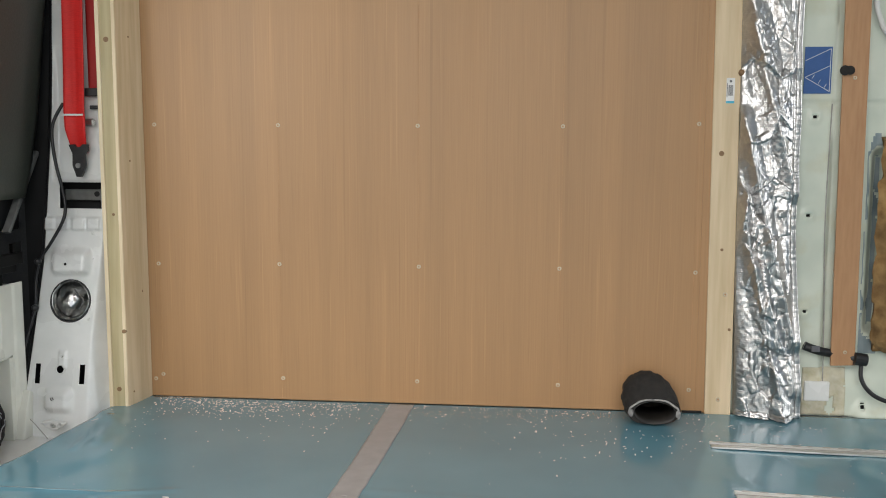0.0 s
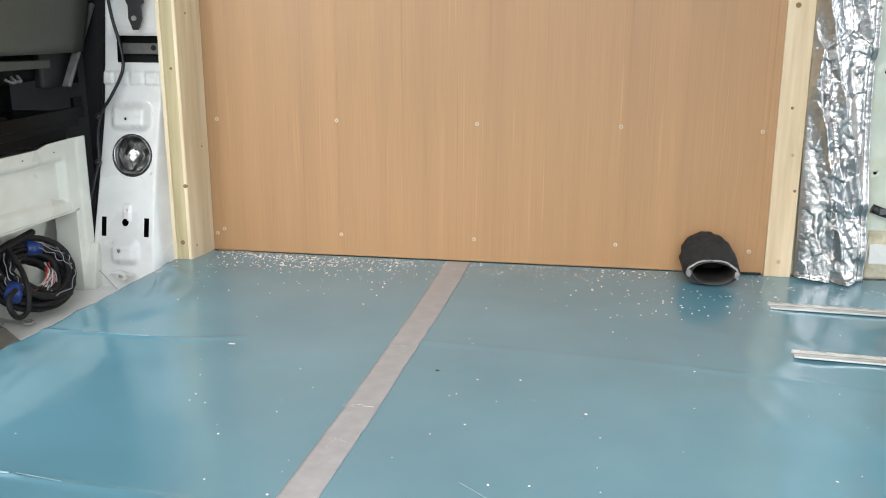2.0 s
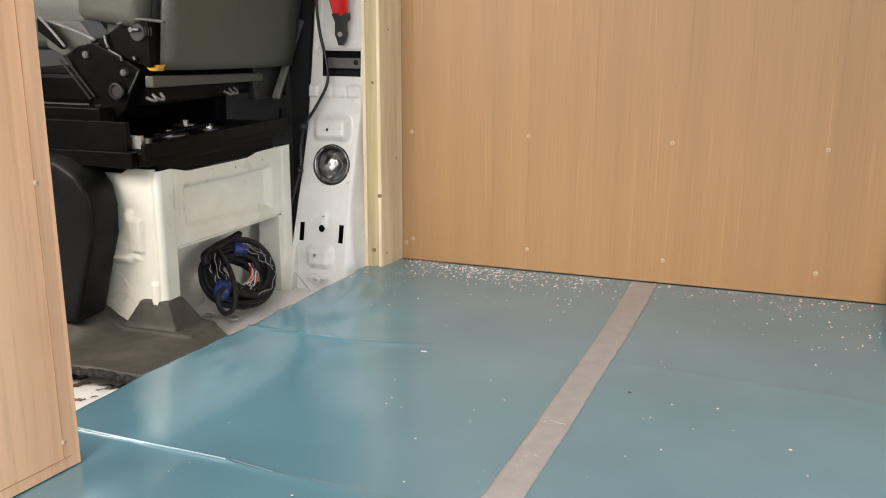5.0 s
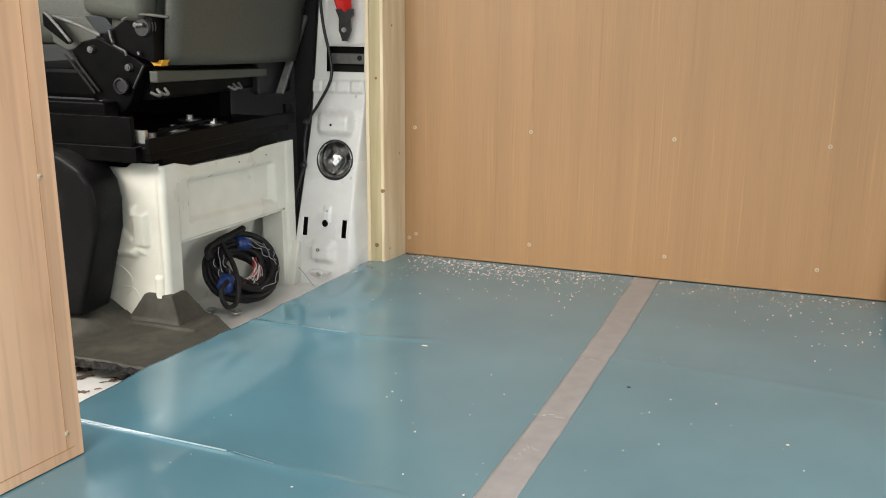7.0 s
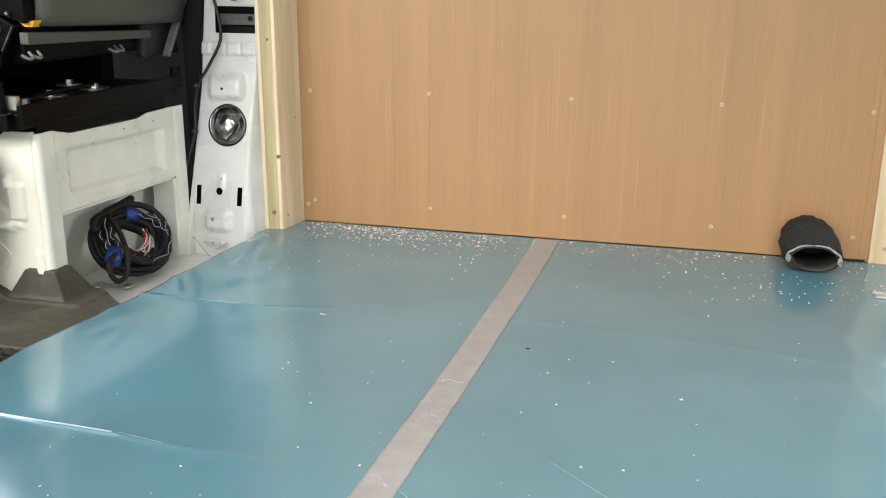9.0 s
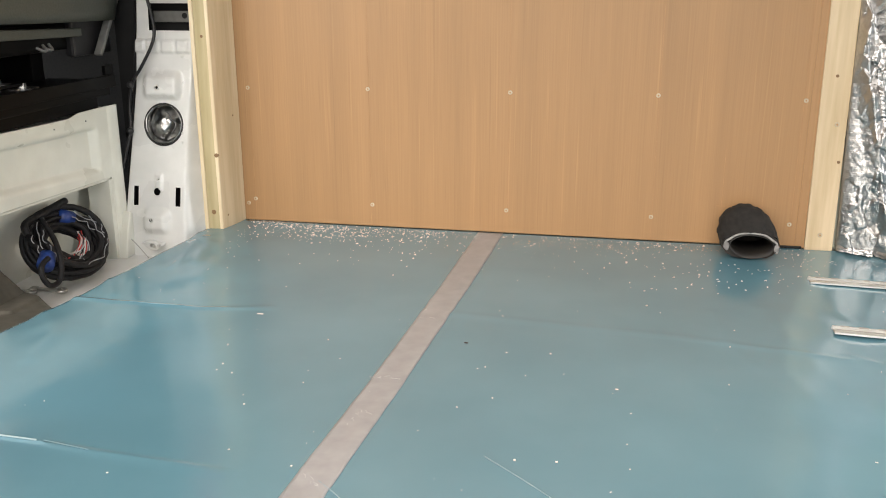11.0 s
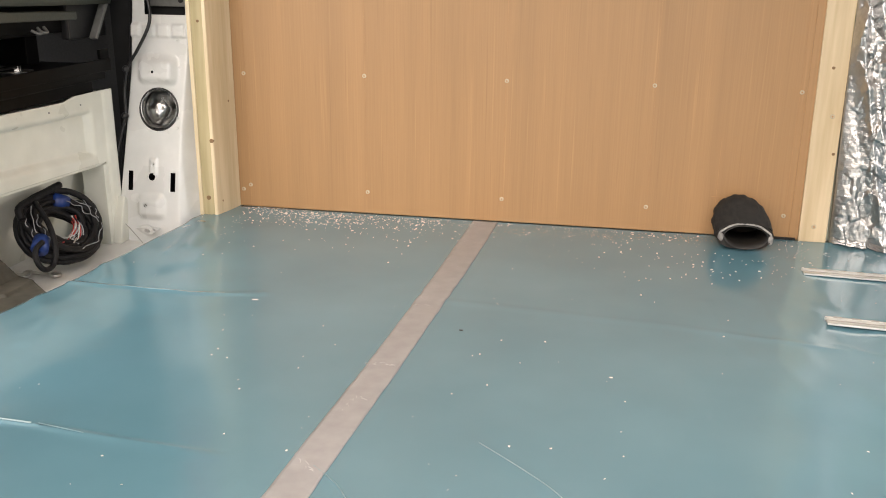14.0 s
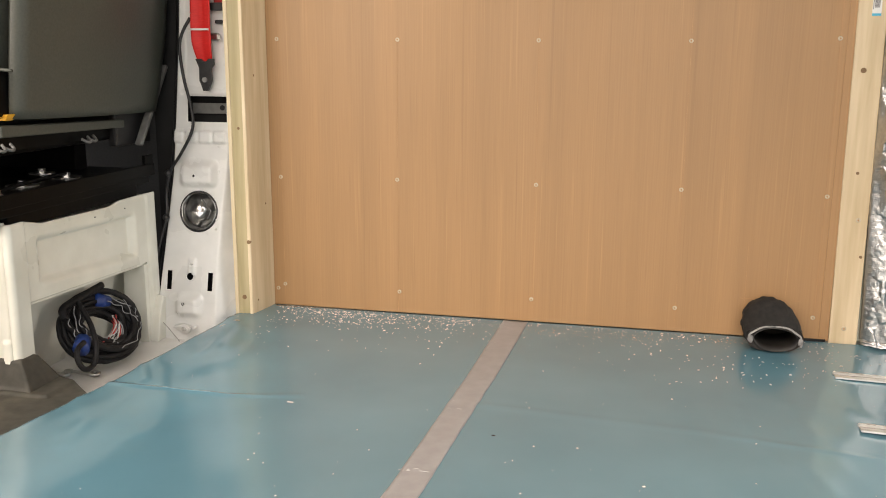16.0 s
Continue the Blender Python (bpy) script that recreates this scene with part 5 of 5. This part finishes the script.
# ---- centre console ----
console = solid("centre_console", prism([(-1.30, 0.0), (-1.30, 0.35), (-0.90, 0.335), (-0.808, 0.318), (-0.737, 0.303), (-0.700, 0.282), (-0.680, 0.255), (-0.673, 0.22), (-0.676, 0.167), (-0.700, 0.09), (-0.723, 0.012)],
                "y", 1.458, 1.537, 0.010), M_CONSOLE, "rounded black plastic console beside the seat base", "console", smooth=True)


# ---- rubber mat ----
def ramp(v, pairs):
    """Straight runs between (place, value) pairs."""
    if v <= pairs[0][0]:
        return pairs[0][1]
    for (a, p), (b, q) in zip(pairs, pairs[1:]):
        if v <= b:
            return p + (q - p) * (v - a) / (b - a)
    return pairs[-1][1]


def mat_place(x, y):
    far = ramp(x, ((-0.577, 1.622), (-0.527, 1.602), (-0.489, 1.571), (-0.455, 1.545)))
    yy = y if y < 1.50 else 1.50 + (y - 1.50) * (far - 1.50) / 0.122
    yy += (0.004 * crinkle((x, 0, 0), 14) + 0.003 * crinkle((x, 3, 0), 45)) * max(0.0, 1 - (y - 1.352) / 0.05)
    z = -0.016 + 0.036 * ease(yy, 1.42, 1.54) * ease(x, -0.672, -0.74)
    side = ramp(x, ((-0.684, 0), (-0.650, 0.94), (-0.642, 1), (-0.596, 1), (-0.590, 0.94), (-0.570, 0)))
    front = ramp(yy, ((1.533, 0), (1.543, 0.93), (1.549, 1), (1.582, 1), (1.588, 0.94), (1.618, 0)))
    z += 0.053 * min(side, front)
    z += 0.0045 * pad(x, yy, -0.615, 1.585, 0.088, 0.064, 0.007)
    return (x, yy, z + 0.0012 * crinkle((x, yy, 0), 18))


mat_xs = sorted(set(steps(-1.20, -0.70, 0.01) + steps(-0.70, -0.455, 0.003) + [-0.684, -0.650, -0.642, -0.596, -0.590, -0.570]))
mat_ys = sorted(set(steps(1.352, 1.50, 0.004) + steps(1.50, 1.622, 0.0025) + [1.533, 1.543, 1.549, 1.582, 1.588, 1.618]))
mat_ob = part("rubber_floor_mat", sheet(mat_xs, mat_ys, mat_place), M_MAT, smooth=True)
tagged(thick(mat_ob, 0.012), "worn dark rubber mat with a moulded hump in the cab", "floor mat")

torn = bmesh.new()
tube(torn, [(x, mat_place(x, 1.352)[1] - 0.001, mat_place(x, 1.352)[2] - 0.009 + 0.002 * crinkle((x, 0, 1), 60)) for x in steps(-0.95, -0.48, 0.012)], 0.0065, 7)
for v in torn.verts:
    v.co += 0.0045 * Vector((0, crinkle(v.co, 120), crinkle(v.co, 90, 4)))
part("torn_edge", torn, M_FOAM, mat_ob, "ragged torn dark rubber edge")

# ---- scratches on the cab floor ----
worn = sheet(steps(-0.85, -0.49, 0.003), steps(1.16, 1.42, 0.003), lambda x, y: (x, y, -0.0585 + 0.0004 * crinkle((x, y, 2), 40)),
             lambda x, y: noise.noise(Vector(((x + y) * 9, (y - x) * 42, 3))) + 0.55 * noise.noise(Vector((x * 90, y * 90, 1))) + 0.5 * ease(x, -0.60, -0.75) < 0.44)
thick(part("worn_paint", worn, M_SCRATCH, cab, "paint worn through to brown primer"), 0.0004, 1.0)

rs = random.Random(7)
for i in range(14):
    x, y = rs.uniform(-0.74, -0.50), rs.uniform(1.20, 1.40)
    a, l, w = rs.gauss(0.75, 0.5), rs.uniform(0.015, 0.07), rs.uniform(0.0008, 0.0032)
    m = Matrix.Translation((x, y, -0.0590)) @ Matrix.Rotation(a, 4, "Z")
    sc = sheet(steps(0, 1, 0.1), (-1, -0.3, 0.3, 1), lambda u, v: m @ Vector(((u - 0.5) * l, v * w * math.sin(math.pi * (0.04 + 0.92 * u)) * (0.5 + rs.random() * 0.5) + 0.004 * math.sin(u * 5 + i), 0)))
    thick(part("scratch", sc, M_SCRATCH, cab), 0.0005, 1.0)

# ---- coil of cable ----
coil = thing("cable_coil", (-0.60, 1.79, -0.055), "coiled black wiring loom with blue tape under the seat base", "cable coil")
CC = Vector((-0.603, 1.800, 0.027))
AXU = Vector((0.10, 0.995, -0.06)).normalized()
AXV = Vector((-0.62, 0.08, 0.78)).normalized()
AXN = AXU.cross(AXV)


def coil_at(a, r, off):
    return CC + AXU * (math.cos(a) * r * 1.12) + AXV * (math.sin(a) * r * 0.80) + AXN * off


rng = random.Random(4)


def flat(u, v, off):
    return CC + AXU * u + AXV * v + AXN * off


for i in range(22):
    r0 = 0.052 + 0.036 * (i % 7) / 6 + rng.uniform(-0.003, 0.003)
    off = rng.uniform(-0.016, 0.014)
    ph = rng.uniform(0, 6)
    cb = bmesh.new()
    tube(cb, [coil_at(a, r0 + 0.005 * math.sin(a + ph) + 0.004 * math.cos(a), off + 0.007 * math.sin(2 * a + ph)) for a in [2 * math.pi * k / 16 for k in range(16)]],
         rng.choice((0.0040, 0.0052, 0.0066, 0.0080)), 8, True)
    for v in cb.verts:
        v.co += 0.0016 * Vector((crinkle(v.co, 70, i), crinkle(v.co, 70, i + 3), crinkle(v.co, 70, i + 6)))
    part("cable_turn", cb, M_LOOM, coil, smooth=True)
for a0, a1, r0, off in ((2.3, 3.9, 0.075, 0.022), (2.5, 3.6, 0.062, 0.020), (-0.4, 0.9, 0.070, 0.021), (-0.2, 0.7, 0.082, 0.019), (0.0, 1.0, 0.060, 0.018), (4.6, 5.9, 0.080, 0.020), (0.3, 1.1, 0.088, 0.016), (2.7, 3.4, 0.084, 0.018)):
    cb = bmesh.new()
    ph = rng.uniform(0, 6)
    tube(cb, [coil_at(a0 + (a1 - a0) * k / 7, r0 + 0.004 * math.sin(1.7 * k + ph), off + 0.002 * math.sin(2.1 * k + ph)) for k in range(8)], 0.0009, 5)
    part("pale_wire", cb, M_WIREGREY, coil, "thin pale grey wire")
for u, v, o, du, dv in ((0.037, 0.050, 0.004, 0.014, -0.006), (-0.096, -0.030, 0.018, 0.012, 0.010)):
    cb = bmesh.new()
    cyl(cb, flat(u - du, v - dv, o), flat(u + du, v + dv, o), 0.0155, 0.0145, 14)
    for q in cb.verts:
        q.co += 0.0025 * Vector((crinkle(q.co, 70), crinkle(q.co, 70, 3), crinkle(q.co, 70, 6)))
    part("tape_band", cb, M_BLUETAPE, coil, "blue insulating tape", smooth=True)
cb = bmesh.new()
tube(cb, [flat(-0.088, 0.030, 0.012), flat(-0.080, 0.052, 0.016), flat(-0.031, 0.062, 0.019), flat(0.010, 0.070, 0.02), flat(0.049, 0.077, 0.02)], 0.0072, 8)
part("tail_end", cb, M_LOOM, coil, smooth=True)
cb = bmesh.new()
tube(cb, [flat(-0.045, 0.052, 0.024), flat(-0.053, 0.034, 0.030), flat(-0.057, 0.018, 0.032), flat(-0.065, -0.006, 0.035), flat(-0.082, -0.040, 0.036), flat(-0.094, -0.066, 0.026),
          flat(-0.108, -0.078, 0.018), flat(-0.130, -0.077, 0.020), flat(-0.140, -0.060, 0.028), flat(-0.132, -0.042, 0.034), flat(-0.108, -0.032, 0.036)], 0.0052, 8)
part("loose_turn", cb, M_LOOM, coil, smooth=True)
for i in range(22):
    cb = bmesh.new()
    p0 = flat(rng.uniform(0.030, 0.046), rng.uniform(-0.012, 0.014), rng.uniform(0.0, 0.012))
    p1 = flat(rng.uniform(0.004, 0.034), rng.uniform(-0.040, -0.022), rng.uniform(-0.012, 0.004))
    p2 = p1 + Vector((rng.uniform(-0.02, 0.02), rng.uniform(-0.055, -0.01), rng.uniform(-0.008, 0.006)))
    p1.z, p2.z = max(p1.z, -0.052), max(p2.z, -0.052)
    tube(cb, [p0, (p0 + p1) / 2 + Vector((0.008, 0, 0.006)), p1, p2], 0.0013, 5)
    part("wire_end", cb, rng.choice((M_WIRERED, M_WIREWHITE, M_WIREWHITE, M_WIREGREY, M_CABLE)), coil)

# ---- spanners on the cab floor ----
for (ax, ay), (bx, by) in (((-0.712, 1.718), (-0.640, 1.726)), ((-0.644, 1.742), (-0.585, 1.742))):
    a, b = Vector((ax, ay, -0.052)), Vector((bx, by, -0.052))
    sp = thing("spanner", ((ax + bx) / 2, (ay + by) / 2, -0.059), "small chrome spanner lying on the white cab floor", "spanner", "spanners on the cab floor")
    sb = bmesh.new()
    cyl(sb, a, b, 0.0032, None, 8)
    part("shaft", sb, M_STEEL, sp)
    for p, r in ((b, 0.0085), (a, 0.006)):
        sb = bmesh.new()
        tube(sb, [p + Vector((math.cos(k * math.pi / 4) * r, math.sin(k * math.pi / 4) * r, 0)) for k in range(8)], 0.0034, 6, True)
        part("ring_end", sb, M_STEEL, sp, smooth=True)

# ---- chips and sawdust on the sheet ----
CHIPS = [(0.471, 1.389, 3.2), (0.360, 1.182, 2.6), (0.407, 1.187, 2.4), (0.003, 1.254, 2.2), (0.375, 1.49, 2.2), (-0.077, 1.366, 1.8), (0.312, 1.482, 1.8),
         (-0.079, 1.068, 2.2), (0.116, 1.121, 2.4), (0.032, 1.142, 2.0), (0.313, 1.332, 1.8), (0.633, 1.566, 1.8), (-0.077, 1.345, 1.7), (-0.052, 1.340, 1.6)]
chip_bm = bmesh.new()
bmesh.ops.create_icosphere(chip_bm, subdivisions=1, radius=1.0)
for v in chip_bm.verts:
    v.co = Vector((v.co.x * 1.2, v.co.y * 0.9, v.co.z * 0.4)) * (1 + 0.25 * crinkle(v.co, 3))
chip_me = bpy.data.meshes.new("wood_chip")
chip_bm.to_mesh(chip_me)
chip_bm.free()
chip_me.materials.append(M_CHIP)
for x, y, s in CHIPS:
    c = new("wood_chip", chip_me)
    c.location, c.scale = (x, y, 0.0035), (0.68 * s / 1000,) * 3
    c.rotation_euler.z = x * 40
    tagged(c, "small pale wood chip on the blue sheet", "wood chip", "wood chips on the sheet")
sliver = solid("wood_sliver", boxed(-0.106, -0.096, 1.5608, 1.5620, 0.003, 0.0040), M_CHIP, "thin pale wood sliver on the blue sheet", "wood chip")
solid("dark_crumb", boxed(0.245, 0.251, 1.505, 1.5072, 0.003, 0.0045, 0.0006, 1), M_DARK, "small dark crumb on the blue sheet", "crumb")

dust = bmesh.new()
rng = random.Random(11)


def crumb(x, y, s):
    a = rng.uniform(0, 6.28)
    s *= 0.76
    l, w, h = s * rng.uniform(0.7, 2.1), s * rng.uniform(0.35, 0.8), s * rng.uniform(0.2, 0.6)
    ca, sa = math.cos(a), math.sin(a)
    e = along(y, EDGE)
    z0 = blue((x - e) / (1.45 - e), y)[2] + 0.0014
    vs = [dust.verts.new((x + ca * dx * l - sa * dy * w, y + sa * dx * l + ca * dy * w, z0 + dz * h)) for dx, dy, dz in
          ((-0.5, -0.5, 0), (0.5, -0.4, 0), (0.4, 0.5, 0), (-0.5, 0.5, 0), (-0.3, -0.3, 1), (0.4, -0.2, 1), (0.2, 0.4, 1), (-0.4, 0.2, 1))]
    for q in ((4, 5, 6, 7), (0, 1, 5, 4), (1, 2, 6, 5), (2, 3, 7, 6), (3, 0, 4, 7)):
        dust.faces.new([vs[i] for i in q])


for i in range(1900):
    d = rng.expovariate(1 / 0.055)
    x = rng.uniform(-0.34, 1.05) if i % 3 else rng.uniform(-0.33, 0.10)
    if d > 0.35 or rng.random() > 0.45 + 0.55 * max(0, noise.noise(Vector((x * 6, d * 8, 0))) + 0.3) or (x > 0.84 and d < 0.06):
        continue
    if 0.64 < x < 0.78 and d < 0.11:
        continue
    crumb(x, WALL - 0.015 - d, rng.uniform(0.0010, 0.0024) if rng.random() < 0.88 else 0.0036)
for i in range(220):
    cx = rng.gauss(-0.12, 0.10)
    crumb(max(cx, -0.33), WALL - 0.03 - abs(rng.gauss(0, 0.05)), rng.uniform(0.002, 0.0045))
for i in range(55):
    crumb(rng.gauss(0.66, 0.10), WALL - 0.14 - abs(rng.gauss(0, 0.10)), rng.uniform(0.002, 0.0042))
for i in range(120):
    crumb(rng.uniform(-0.40, 1.1), rng.uniform(0.9, 2.0), rng.uniform(0.0012, 0.0026))
tagged(part("sawdust", dust, M_CHIP), "pale sawdust and wood crumbs scattered on the blue sheet", "sawdust", kind="stuff")

brown = bmesh.new()
dust = brown
for i in range(420):
    t_ = rng.random()
    crumb(0.22 + 0.46 * t_ + rng.gauss(0, 0.015), 2.045 + 0.035 * t_ + rng.gauss(0, 0.010 + 0.012 * (1 - t_)), rng.uniform(0.0006, 0.0014))
tagged(part("plywood_dust", brown, M_PLY), "fine brown plywood dust in a streak on the sheet", "sawdust", kind="stuff")
